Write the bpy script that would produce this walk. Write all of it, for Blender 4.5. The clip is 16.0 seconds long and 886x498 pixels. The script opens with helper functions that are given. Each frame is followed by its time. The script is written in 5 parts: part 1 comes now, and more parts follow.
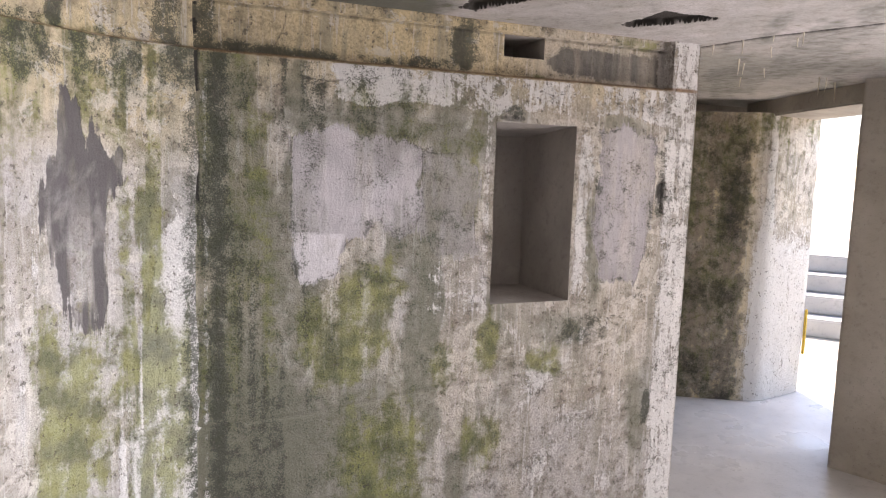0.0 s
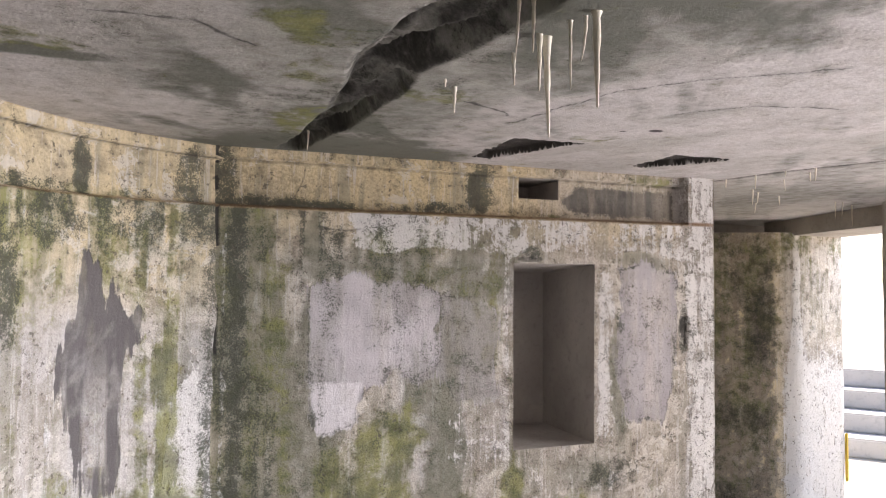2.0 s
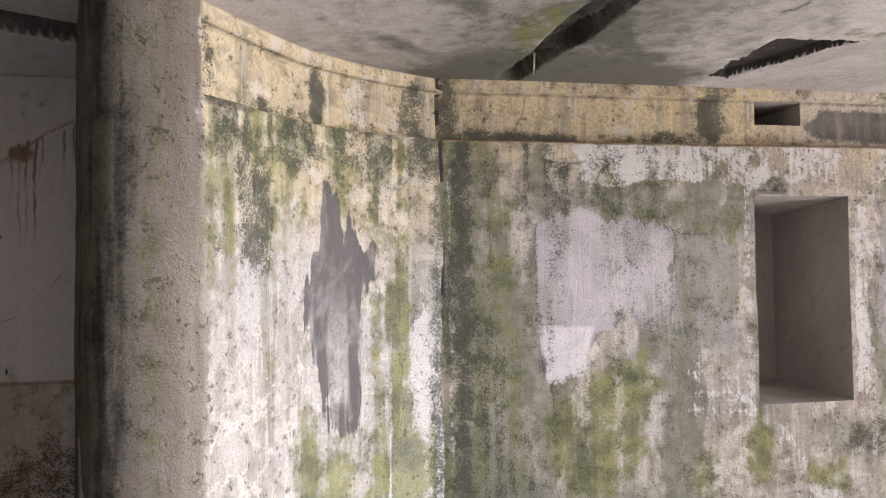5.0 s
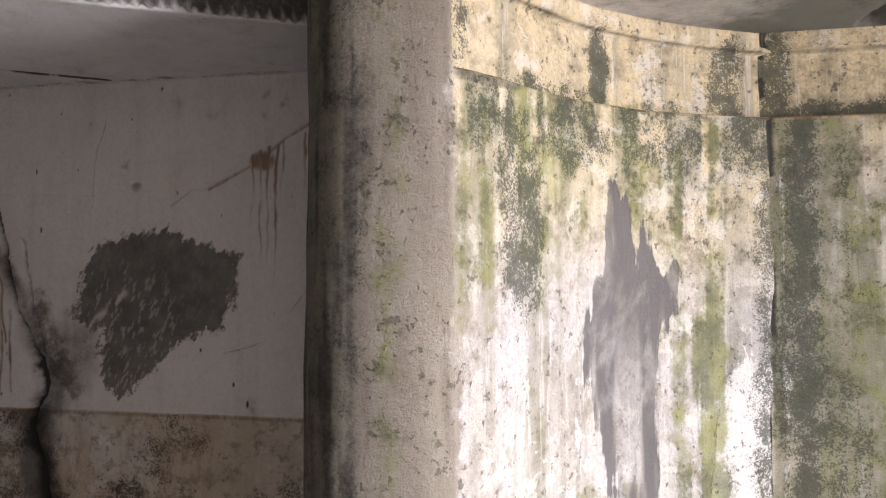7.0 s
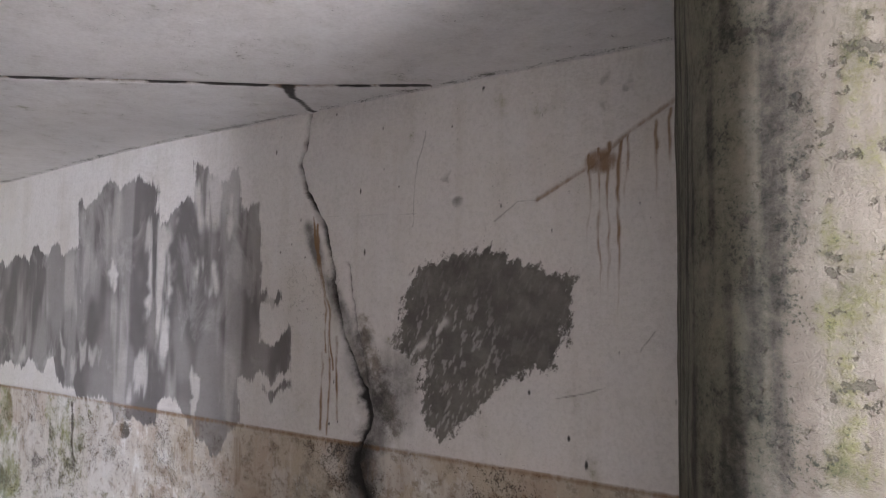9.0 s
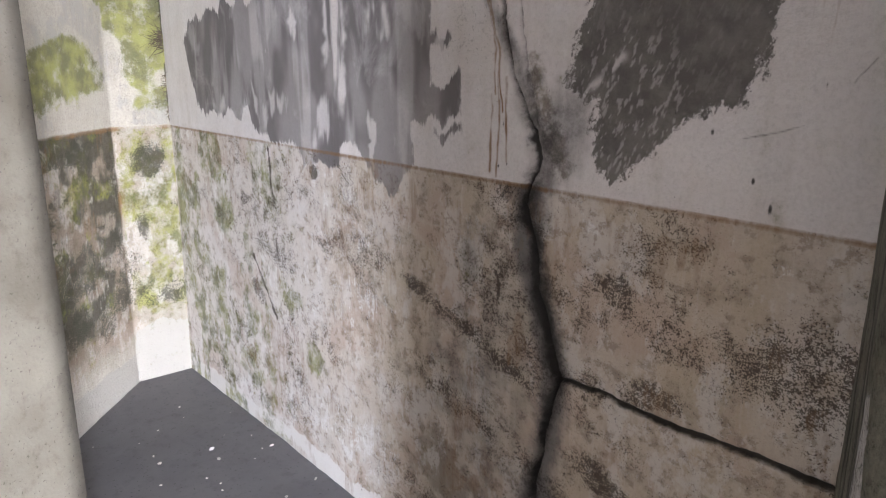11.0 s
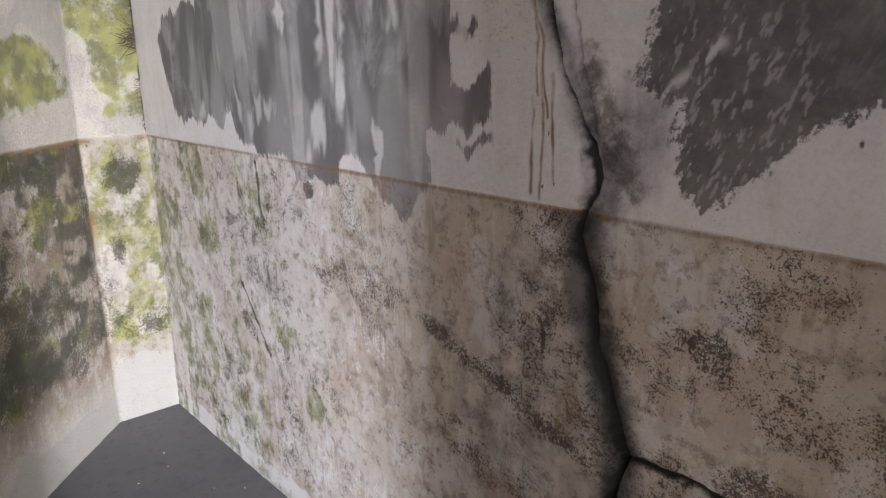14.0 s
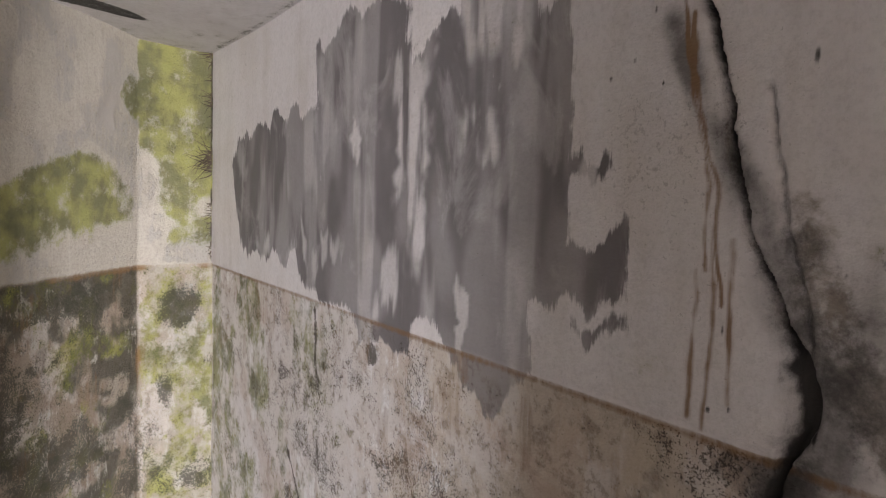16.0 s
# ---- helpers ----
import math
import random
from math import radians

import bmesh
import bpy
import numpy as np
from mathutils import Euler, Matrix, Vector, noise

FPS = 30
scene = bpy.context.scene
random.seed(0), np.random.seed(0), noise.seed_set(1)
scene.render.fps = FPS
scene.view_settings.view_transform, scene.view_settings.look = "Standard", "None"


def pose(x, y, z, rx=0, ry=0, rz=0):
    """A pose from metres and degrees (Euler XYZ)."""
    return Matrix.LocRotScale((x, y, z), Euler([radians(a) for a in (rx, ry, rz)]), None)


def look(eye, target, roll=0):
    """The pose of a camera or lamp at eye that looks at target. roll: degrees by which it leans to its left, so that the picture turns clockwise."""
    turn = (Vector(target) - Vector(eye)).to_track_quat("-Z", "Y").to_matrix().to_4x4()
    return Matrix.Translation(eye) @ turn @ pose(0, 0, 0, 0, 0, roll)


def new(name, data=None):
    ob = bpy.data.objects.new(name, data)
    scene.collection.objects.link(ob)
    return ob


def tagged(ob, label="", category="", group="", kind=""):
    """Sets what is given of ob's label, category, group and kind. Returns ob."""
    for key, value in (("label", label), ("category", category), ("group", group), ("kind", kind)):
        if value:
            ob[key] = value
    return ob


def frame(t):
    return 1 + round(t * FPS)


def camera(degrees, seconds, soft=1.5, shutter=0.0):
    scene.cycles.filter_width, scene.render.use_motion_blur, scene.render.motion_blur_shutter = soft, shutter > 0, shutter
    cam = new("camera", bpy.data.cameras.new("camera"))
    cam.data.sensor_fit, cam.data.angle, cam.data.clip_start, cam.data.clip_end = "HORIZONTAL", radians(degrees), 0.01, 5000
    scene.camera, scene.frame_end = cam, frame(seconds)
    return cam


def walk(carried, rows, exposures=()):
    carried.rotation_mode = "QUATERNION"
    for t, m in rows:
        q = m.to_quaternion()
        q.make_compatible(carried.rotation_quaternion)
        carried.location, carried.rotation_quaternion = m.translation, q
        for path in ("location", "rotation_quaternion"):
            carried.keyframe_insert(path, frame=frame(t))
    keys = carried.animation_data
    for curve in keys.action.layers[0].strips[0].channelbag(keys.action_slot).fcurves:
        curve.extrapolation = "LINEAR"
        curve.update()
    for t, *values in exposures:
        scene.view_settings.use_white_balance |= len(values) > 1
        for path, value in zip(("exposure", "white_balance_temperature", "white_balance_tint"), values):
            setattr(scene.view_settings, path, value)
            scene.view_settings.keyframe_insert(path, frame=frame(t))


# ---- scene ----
cam = camera(64.5, 16.0, soft=1.1)
EXPOSURES = [(0.0, 1.3, 6900.0, 18.0), (3.2, 1.45, 6900.0, 17.0), (5.5, 1.66, 6950.0, 19.0), (6.5, 1.86, 7000.0, 19.0), (8.0, 2.32, 6800.0, 17.0), (9.0, 2.75, 6600.0, 16.0), (9.5, 2.90, 6700.0, 16.5), (10.0, 3.0, 6750.0, 16.5),
             (12.5, 3.05, 6350.0, 15.0), (14.5, 2.7, 6900.0, 17.5), (16.0, 2.5, 7200.0, 19.0)]
PATH = [
    (0, (0.827, -0.215, 1.588), (1.586, 1.621, 1.358), 1.8),
    (0.5, (0.83, -0.215, 1.62), (1.574, 1.636, 1.484), 1.6),
    (1, (0.835, -0.203, 1.665), (1.563, 1.659, 1.628), 1.2),
    (1.5, (0.837, -0.19, 1.694), (1.555, 1.676, 1.723), 0.9),
    (2, (0.842, -0.192, 1.708), (1.546, 1.679, 1.787), 0.5),
    (2.5, (0.849, -0.185, 1.715), (1.534, 1.692, 1.82), 0.1),
    (3, (0.857, -0.182, 1.718), (1.5, 1.709, 1.816), -0.2),
    (3.2, (0.847, -0.179, 1.695), (1.467, 1.72, 1.8), -0.3),
    (5.3, (0.564, 0.116, 1.527), (0.837, 2.097, 1.571), -1.0),
    (5.5, (0.546, 0.171, 1.526), (0.767, 2.159, 1.553), -1.1),
    (6, (0.495, 0.306, 1.531), (0.557, 2.305, 1.543), -1.1),
    (6.5, (0.516, 0.409, 1.562), (0.381, 2.404, 1.603), -0.7),
    (7, (0.529, 0.514, 1.591), (0.173, 2.481, 1.663), -0.1),
    (7.5, (0.472, 0.585, 1.592), (-0.079, 2.505, 1.704), 0.2),
    (8, (0.361, 0.673, 1.591), (-0.405, 2.514, 1.75), 0.5),
    (8.5, (0.316, 0.726, 1.588), (-0.632, 2.478, 1.766), 0.4),
    (9, (0.319, 0.815, 1.596), (-0.82, 2.453, 1.737), 0.5),
    (9.5, (0.319, 0.857, 1.577), (-0.972, 2.385, 1.613), 0.6),
    (10, (0.312, 0.855, 1.546), (-1.066, 2.295, 1.421), 0.6),
    (10.2, (0.31, 0.854, 1.531), (-1.107, 2.251, 1.329), 0.6),
    (12.3, (0.293, 0.856, 1.509), (-1.125, 2.062, 0.78), -0.9),
    (12.5, (0.279, 0.869, 1.503), (-1.139, 2.085, 0.787), -0.7),
    (13, (0.182, 0.918, 1.504), (-1.228, 2.167, 0.833), -0.6),
    (13.5, (0.065, 0.983, 1.512), (-1.35, 2.26, 0.905), -0.8),
    (14, (-0.022, 1.06, 1.52), (-1.477, 2.335, 1.01), -0.9),
    (14.5, (-0.115, 1.173, 1.513), (-1.636, 2.405, 1.1), -0.8),
    (15, (-0.18, 1.242, 1.531), (-1.774, 2.414, 1.238), 0.1),
    (15.5, (-0.264, 1.288, 1.547), (-1.895, 2.424, 1.325), 0.9),
    (16, (-0.385, 1.338, 1.545), (-2.039, 2.452, 1.388), 1.8),
]
walk(cam, [(t, look(eye, target, roll)) for t, eye, target, roll in PATH], EXPOSURES)

# ---- light ----
SUN_EL, SUN_AZ = 58.0, 20.0
world = bpy.data.worlds.new("world")
scene.world = world
world.use_nodes = True
wn = world.node_tree
wn.nodes.clear()
sky = wn.nodes.new("ShaderNodeTexSky")
sky.sky_type, sky.sun_disc = "NISHITA", False
sky.sun_elevation, sky.sun_rotation = radians(SUN_EL), radians(SUN_AZ)
bg = wn.nodes.new("ShaderNodeBackground")
bg.inputs["Strength"].default_value = 0.15
wout = wn.nodes.new("ShaderNodeOutputWorld")
wn.links.new(sky.outputs[0], bg.inputs["Color"])
wn.links.new(bg.outputs[0], wout.inputs["Surface"])

sun = new("sun", bpy.data.lights.new("sun", "SUN"))
sun.data.energy, sun.data.angle, sun.data.color = 5.0, radians(0.5), (1.0, 0.93, 0.82)
_az, _el = radians(SUN_AZ), radians(SUN_EL)
sun_from = Vector((math.sin(_az) * math.cos(_el), math.cos(_az) * math.cos(_el), math.sin(_el)))
sun.matrix_world = look(sun_from * 30, (0, 0, 0))

# skylight in the open east side
opening = new("opening_light", bpy.data.lights.new("opening_light", "AREA"))
opening.data.shape, opening.data.size, opening.data.size_y = "RECTANGLE", 1.8, 1.95
opening.data.energy, opening.data.color = 42.0, (0.97, 0.97, 1.0)
opening.matrix_world = look((4.78, 0.30, 1.0), (0, 0.30, 1.0))
# added narrow lamp at the same opening, sky's stand-in for far walls and floors
sky_beam = new("sky_beam_light", bpy.data.lights.new("sky_beam_light", "AREA"))
sky_beam.data.shape, sky_beam.data.size, sky_beam.data.size_y = "RECTANGLE", 0.4, 0.6
sky_beam.data.energy, sky_beam.data.color, sky_beam.data.spread = 9.5, (0.82, 0.89, 1.0), radians(42)
sky_beam.matrix_world = look((5.5, -0.30, 1.80), (-2.0, 1.95, 0.40))

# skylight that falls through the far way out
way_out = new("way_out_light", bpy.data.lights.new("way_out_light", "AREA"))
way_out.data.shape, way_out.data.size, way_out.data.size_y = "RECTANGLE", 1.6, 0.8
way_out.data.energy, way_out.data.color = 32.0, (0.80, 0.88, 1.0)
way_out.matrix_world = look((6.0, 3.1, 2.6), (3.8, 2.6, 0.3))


# ---- small tools ----
def vnoise(u, v, seed):
    """Smooth lattice noise in 0..1 on arrays u, v."""
    tab = np.random.RandomState(seed).rand(256, 256)
    iu, iv = np.floor(u).astype(int), np.floor(v).astype(int)
    fu, fv = u - iu, v - iv
    fu, fv = fu * fu * (3 - 2 * fu), fv * fv * (3 - 2 * fv)
    a, b = iu % 256, iv % 256
    c, d = (iu + 1) % 256, (iv + 1) % 256
    return (tab[a, b] * (1 - fu) + tab[c, b] * fu) * (1 - fv) + (tab[a, d] * (1 - fu) + tab[c, d] * fu) * fv


def fbm(u, v, f, seed, octaves=4, fv=None):
    fv = f if fv is None else fv
    total, amp, norm = 0, 1.0, 0.0
    for k in range(octaves):
        total = total + amp * vnoise(u * f * 2 ** k + 17.3 * k, v * fv * 2 ** k + 5.1 * k, seed + k)
        norm += amp
        amp *= 0.5
    return total / norm


def sstep(x, a, b):
    t = np.clip((x - a) / (b - a), 0, 1)
    return t * t * (3 - 2 * t)


def rbox(u, v, u0, u1, v0, v1):
    """Distance inside a rectangle, negative outside."""
    return np.minimum(np.minimum(u - u0, u1 - u), np.minimum(v - v0, v1 - v))


def blob(u, v, cu, cv, ru, rv):
    """1 at the middle of an ellipse, falling to 0 at its edge and below 0 outside."""
    return 1 - np.sqrt(((u - cu) / ru) ** 2 + ((v - cv) / rv) ** 2)


def line_dist(u, v, pts):
    """Distance to a polyline, and how far along it the nearest place lies (0..1)."""
    best = np.full(np.broadcast(u, v).shape, 1e9)
    along = np.zeros_like(best)
    n = len(pts) - 1
    for i in range(n):
        (a, b), (c, d) = pts[i], pts[i + 1]
        t = np.clip(((u - a) * (c - a) + (v - b) * (d - b)) / ((c - a) ** 2 + (d - b) ** 2), 0, 1)
        dist = np.hypot(u - a - t * (c - a), v - b - t * (d - b))
        m = dist < best
        best = np.where(m, dist, best)
        along = np.where(m, (i + t) / n, along)
    return best, along


def poly(u, v, pts):
    """Distance inside a polygon, negative outside."""
    best = np.full(np.broadcast(u, v).shape, 1e9)
    inside = np.zeros(best.shape, bool)
    for (a, b), (c, d) in zip(pts, pts[1:] + pts[:1]):
        t = np.clip(((u - a) * (c - a) + (v - b) * (d - b)) / ((c - a) ** 2 + (d - b) ** 2), 0, 1)
        best = np.minimum(best, np.hypot(u - a - t * (c - a), v - b - t * (d - b)))
        if b != d:
            inside ^= ((v < b) != (v < d)) & (u < a + (v - b) * (c - a) / (d - b))
    return np.where(inside, best, -best)


def most(*fields):
    """The largest of several fields, place by place."""
    top = fields[0]
    for f in fields[1:]:
        top = np.maximum(top, f)
    return top


def spots_of(u, v, rows):
    """Soft round stains: the largest of (strength, u, v, radius u, radius v)."""
    return most(*(k * sstep(blob(u, v, a, b, ru, rv), -0.25, 0.6) for k, a, b, ru, rv in rows))


def mesh_object(name, verts, faces, mat=None, smooth=False, parent=None):
    me = bpy.data.meshes.new(name)
    me.from_pydata(verts, [], faces)
    me.validate()
    if smooth:
        me.shade_smooth()
    ob = new(name, me)
    if mat:
        me.materials.append(mat)
    if parent:
        ob.parent = parent
    return ob


def part(name, bm, mat, parent, label="", smooth=False):
    me = bpy.data.meshes.new(name)
    bmesh.ops.recalc_face_normals(bm, faces=bm.faces)
    bm.to_mesh(me)
    bm.free()
    if smooth:
        me.shade_smooth()
    me.materials.append(mat)
    ob = new(name, me)
    ob.parent = parent
    return tagged(ob, label)


def sheet(name, pts, mat, keep=None, attrs=None, back=None):
    """A surface from a grid of places (rows, columns, 3), with float layers; back: a shift that gives it a solid body behind."""
    nz, nu, _ = pts.shape
    idx = np.arange(nz * nu).reshape(nz, nu)
    quads = np.stack([idx[:-1, :-1], idx[:-1, 1:], idx[1:, 1:], idx[1:, :-1]], -1)
    if keep is not None:
        quads = quads[keep]
    quads = quads.reshape(-1, 4)
    verts = pts.reshape(-1, 3)
    extra = 0
    if back is not None:
        rim = np.concatenate([idx[0, :], idx[1:, -1], idx[-1, -2::-1], idx[-2:0:-1, 0]])
        n0, k = len(verts), len(rim)
        behind = verts[rim] + (back[rim] if getattr(back, "ndim", 1) == 2 else np.array(back))
        verts = np.vstack([verts, behind])
        r2 = n0 + np.arange(k)
        quads = np.vstack([quads, np.stack([rim, np.roll(rim, -1), np.roll(r2, -1), r2], -1)])
        lo, hi = r2[:nu], r2[nu + nz - 2: 2 * nu + nz - 2][::-1]
        m = min(len(lo), len(hi))
        quads = np.vstack([quads, np.stack([lo[:m - 1], hi[:m - 1], hi[1:m], lo[1:m]], -1)])
        extra = k
    me = bpy.data.meshes.new(name)
    me.vertices.add(len(verts))
    me.vertices.foreach_set("co", verts.astype(np.float32).ravel())
    me.loops.add(quads.size)
    me.loops.foreach_set("vertex_index", quads.astype(np.int32).ravel())
    me.polygons.add(len(quads))
    me.polygons.foreach_set("loop_start", np.arange(0, quads.size, 4, dtype=np.int32))
    me.update(calc_edges=True)
    me.validate()
    me.shade_smooth()
    for key, val in (attrs or {}).items():
        layer = me.attributes.new(key, "FLOAT", "POINT")
        layer.data.foreach_set("value", np.concatenate([val.ravel(), np.zeros(extra)]).astype(np.float32))
    me.materials.append(mat)
    return new(name, me)


def samples(step, *marks):
    """Even samples from mark to mark, with each mark hit exactly."""
    out = [np.array([marks[0]])]
    for a, b in zip(marks, marks[1:]):
        n = max(1, round((b - a) / step))
        out.append(np.linspace(a, b, n + 1)[1:])
    return np.concatenate(out)


def along_path(corners, step, radius_pts=None):
    """Plan of a wall: places, normals to the left of the way, and the length along it."""
    c = np.array(corners, float)
    s = np.r_[0, np.cumsum(np.hypot(*np.diff(c, axis=0).T))]
    u = samples(step, *s)
    x, y = np.interp(u, s, c[:, 0]), np.interp(u, s, c[:, 1])
    return u, x, y


def smooth_path(corners, step, width=9):
    """A plan line through the corners with its bends rounded."""
    u, x, y = along_path(corners, step)
    for _ in range(2):
        px, py = np.pad(x, width, mode="reflect", reflect_type="odd"), np.pad(y, width, mode="reflect", reflect_type="odd")
        k = np.ones(2 * width + 1) / (2 * width + 1)
        x, y = np.convolve(px, k, "valid"), np.convolve(py, k, "valid")
    u = np.r_[0, np.cumsum(np.hypot(np.diff(x), np.diff(y)))]
    return u, x, y


def plan_normals(x, y):
    tx, ty = np.gradient(x), np.gradient(y)
    n = np.hypot(tx, ty)
    return ty / n, -tx / n


def runs(u, z, seed, wide=24.0):
    """Uneven upright streaks in 0..1."""
    return sstep(fbm(u, z, wide, seed, 4, wide * 0.07), 0.46, 0.62)


def zeros(*names, like):
    return {n: np.zeros_like(like) for n in names}


LAYERS = ("grey", "dark", "bare", "moss", "mold", "rust", "soot_shade", "tone", "film", "white", "pale", "thin")


# ---- materials ----
def nodes_of(name):
    mat = bpy.data.materials.new(name)
    mat.use_nodes = True
    nt = mat.node_tree
    nt.nodes.clear()
    out = nt.nodes.new("ShaderNodeOutputMaterial")
    bsdf = nt.nodes.new("ShaderNodeBsdfPrincipled")
    nt.links.new(bsdf.outputs[0], out.inputs[0])
    return mat, nt, bsdf


class Net:
    def __init__(self, nt):
        self.nt = nt
        self.co = nt.nodes.new("ShaderNodeTexCoord").outputs["Object"]

    def link(self, value, socket):
        if hasattr(value, "is_output"):
            self.nt.links.new(value, socket)
        else:
            socket.default_value = value

    def math(self, op, a, b=0.0, c=0.0, clamp=False):
        n = self.nt.nodes.new("ShaderNodeMath")
        n.operation, n.use_clamp = op, clamp
        for v, sock in zip((a, b, c), n.inputs):
            self.link(v, sock)
        return n.outputs[0]

    def noise(self, scale, detail=4.0, stretch=None, rough=0.55, warp=0.0):
        co = self.co
        if stretch:
            m = self.nt.nodes.new("ShaderNodeMapping")
            m.inputs["Scale"].default_value = stretch
            self.nt.links.new(co, m.inputs["Vector"])
            co = m.outputs[0]
        n = self.nt.nodes.new("ShaderNodeTexNoise")
        n.inputs["Scale"].default_value, n.inputs["Detail"].default_value = scale, detail
        n.inputs["Roughness"].default_value, n.inputs["Distortion"].default_value = rough, warp
        self.nt.links.new(co, n.inputs["Vector"])
        return n.outputs["Fac"]

    def cells(self, scale):
        n = self.nt.nodes.new("ShaderNodeTexVoronoi")
        n.inputs["Scale"].default_value = scale
        self.nt.links.new(self.co, n.inputs["Vector"])
        return n.outputs["Distance"]

    def attr(self, name):
        n = self.nt.nodes.new("ShaderNodeAttribute")
        n.attribute_name = name
        return n.outputs["Fac"]

    def ramp(self, v, lo, hi, smooth=True):
        n = self.nt.nodes.new("ShaderNodeMapRange")
        n.interpolation_type = "SMOOTHSTEP" if smooth else "LINEAR"
        self.link(v, n.inputs["Value"])
        n.inputs["From Min"].default_value, n.inputs["From Max"].default_value = lo, hi
        return n.outputs["Result"]

    def mix(self, fac, a, b, mode="MIX"):
        n = self.nt.nodes.new("ShaderNodeMix")
        n.data_type, n.blend_type = "RGBA", mode
        self.link(fac, n.inputs["Factor"])
        for v, key in ((a, "A_Color"), (b, "B_Color")):
            sock = next(i for i in n.inputs if i.identifier == key)
            self.link((*v, 1.0) if isinstance(v, tuple) else v, sock)
        return next(o for o in n.outputs if o.identifier == "Result_Color")

    def bump(self, height, strength, distance):
        n = self.nt.nodes.new("ShaderNodeBump")
        n.inputs["Strength"].default_value, n.inputs["Distance"].default_value = strength, distance
        self.nt.links.new(height, n.inputs["Height"])
        return n.outputs[0]


def off(net, v, k):
    """(v - 0.5) * k"""
    return net.math("MULTIPLY", net.math("SUBTRACT", v, 0.5), k)


def plaster(name, base, base2, grey, moss_a=(0.10, 0.11, 0.035), moss_b=(0.26, 0.265, 0.09), mould=(0.060, 0.066, 0.050), run=1.3, lowdirt=0.1, grain=0.5, flakes=0.6, dirt=0.5, speck=0.3, streaks=0.62, peels=0.45, edge=(0.42, 0.72), clump=1.4, zone=0.0, speckle=0.66, film=(0.17, 0.17, 0.125), white=(0.74, 0.72, 0.70), pits=0.75, relief=0.014):
    """Old limewashed concrete: two tones, dirt, algae, black mould, cement patches, rust, wet black and painted shade
    from the wall's own layers.
    """
    mat, nt, bsdf = nodes_of(name)
    w = Net(nt)
    n1, n2, n3 = w.noise(2.6, 6), w.noise(17, 7, rough=0.68), w.noise(110, 6, rough=0.78)
    st = w.noise(1.0, 6, (16, 16, 1.6), warp=0.4)
    st2 = w.noise(1.0, 6, (60, 60, 4.0), warp=0.3, rough=0.65)
    peel = w.noise(5.5, 9, rough=0.68, warp=0.3)
    fine = w.noise(270, 4, rough=0.7)
    tone = w.math("ADD", w.attr("tone"), w.math("ADD", off(w, n1, 0.9), off(w, st, 0.5)), clamp=True)
    col = w.mix(tone, base, base2)
    col = w.mix(w.math("MULTIPLY", w.ramp(peel, 0.53, 0.57), w.math("SUBTRACT", peels, w.math("MULTIPLY", w.attr("tone"), 0.8 * peels))), col, (0.33, 0.29, 0.24))
    grime = w.math("ADD", dirt, w.math("MULTIPLY", w.attr("tone"), lowdirt))
    col = w.mix(w.math("MULTIPLY", w.ramp(n2, 0.44, 0.66), grime), col, (0.22, 0.17, 0.12))
    col = w.mix(grain, col, w.mix(w.ramp(n3, 0.25, 0.62), (0.45, 0.43, 0.40), (1.12, 1.12, 1.12)), "MULTIPLY")
    col = w.mix(w.math("MULTIPLY", w.ramp(st, 0.48, 0.66), streaks), col, (0.27, 0.25, 0.20))
    col = w.mix(w.math("MULTIPLY", w.ramp(st2, 0.54, 0.66), 0.5 * streaks + 0.1), col, (0.74, 0.72, 0.70))
    bf = w.math("ADD", w.attr("bare"), w.math("ADD", off(w, n2, 0.9), off(w, peel, 1.2)))
    bcol = w.mix(w.ramp(st, 0.35, 0.65), (0.24, 0.20, 0.16), (0.35, 0.305, 0.25))
    col = w.mix(w.math("MULTIPLY", w.ramp(bf, 0.36, 0.60), 0.9), col, bcol)
    if zone:
        zn = w.math("MULTIPLY", w.ramp(w.attr("tone"), 0.05, 0.3), zone)
        q1, q2 = w.noise(4.2, 8, rough=0.66, warp=0.4), w.noise(1.0, 8, (7, 7, 4.5), rough=0.7)
        col = w.mix(w.math("MULTIPLY", w.ramp(q1, 0.50, 0.60), zn), col, (0.47, 0.36, 0.29))
        col = w.mix(w.math("MULTIPLY", w.ramp(q2, 0.51, 0.58), zn), col, (0.66, 0.63, 0.60))
        col = w.mix(w.math("MULTIPLY", w.ramp(w.noise(34, 8, rough=0.75), 0.53, 0.60), zn), col, (0.30, 0.235, 0.18))
    fl = w.noise(13, 9, rough=0.72, warp=0.5)
    col = w.mix(w.math("MULTIPLY", w.ramp(w.math("ADD", fl, off(w, n1, 0.4)), 0.565, 0.59), w.math("MULTIPLY", flakes, w.math("SUBTRACT", 1.0, w.attr("bare"), clamp=True))), col, (0.70, 0.66, 0.60))
    ff = w.math("ADD", w.attr("film"), w.math("ADD", off(w, n2, 0.5), w.math("ADD", off(w, st, 0.35), off(w, n3, 0.45))))
    col = w.mix(w.math("MULTIPLY", w.ramp(ff, 0.06, 0.62), w.math("MULTIPLY", w.ramp(w.attr("film"), 0.0, 0.15), 0.92)), col, film)
    wf = w.math("ADD", w.attr("white"), w.math("ADD", off(w, fl, 0.9), w.math("ADD", off(w, st2, 0.5), off(w, n3, 0.5))))
    col = w.mix(w.math("MULTIPLY", w.ramp(wf, 0.44, 0.54), w.math("MULTIPLY", w.ramp(w.attr("white"), 0.02, 0.15), 0.88)), col, white)
    m = w.math("ADD", w.attr("moss"), w.math("ADD", off(w, st, run), w.math("ADD", off(w, n2, 1.7), w.math("ADD", off(w, n3, 1.0), off(w, peel, 1.2)))))
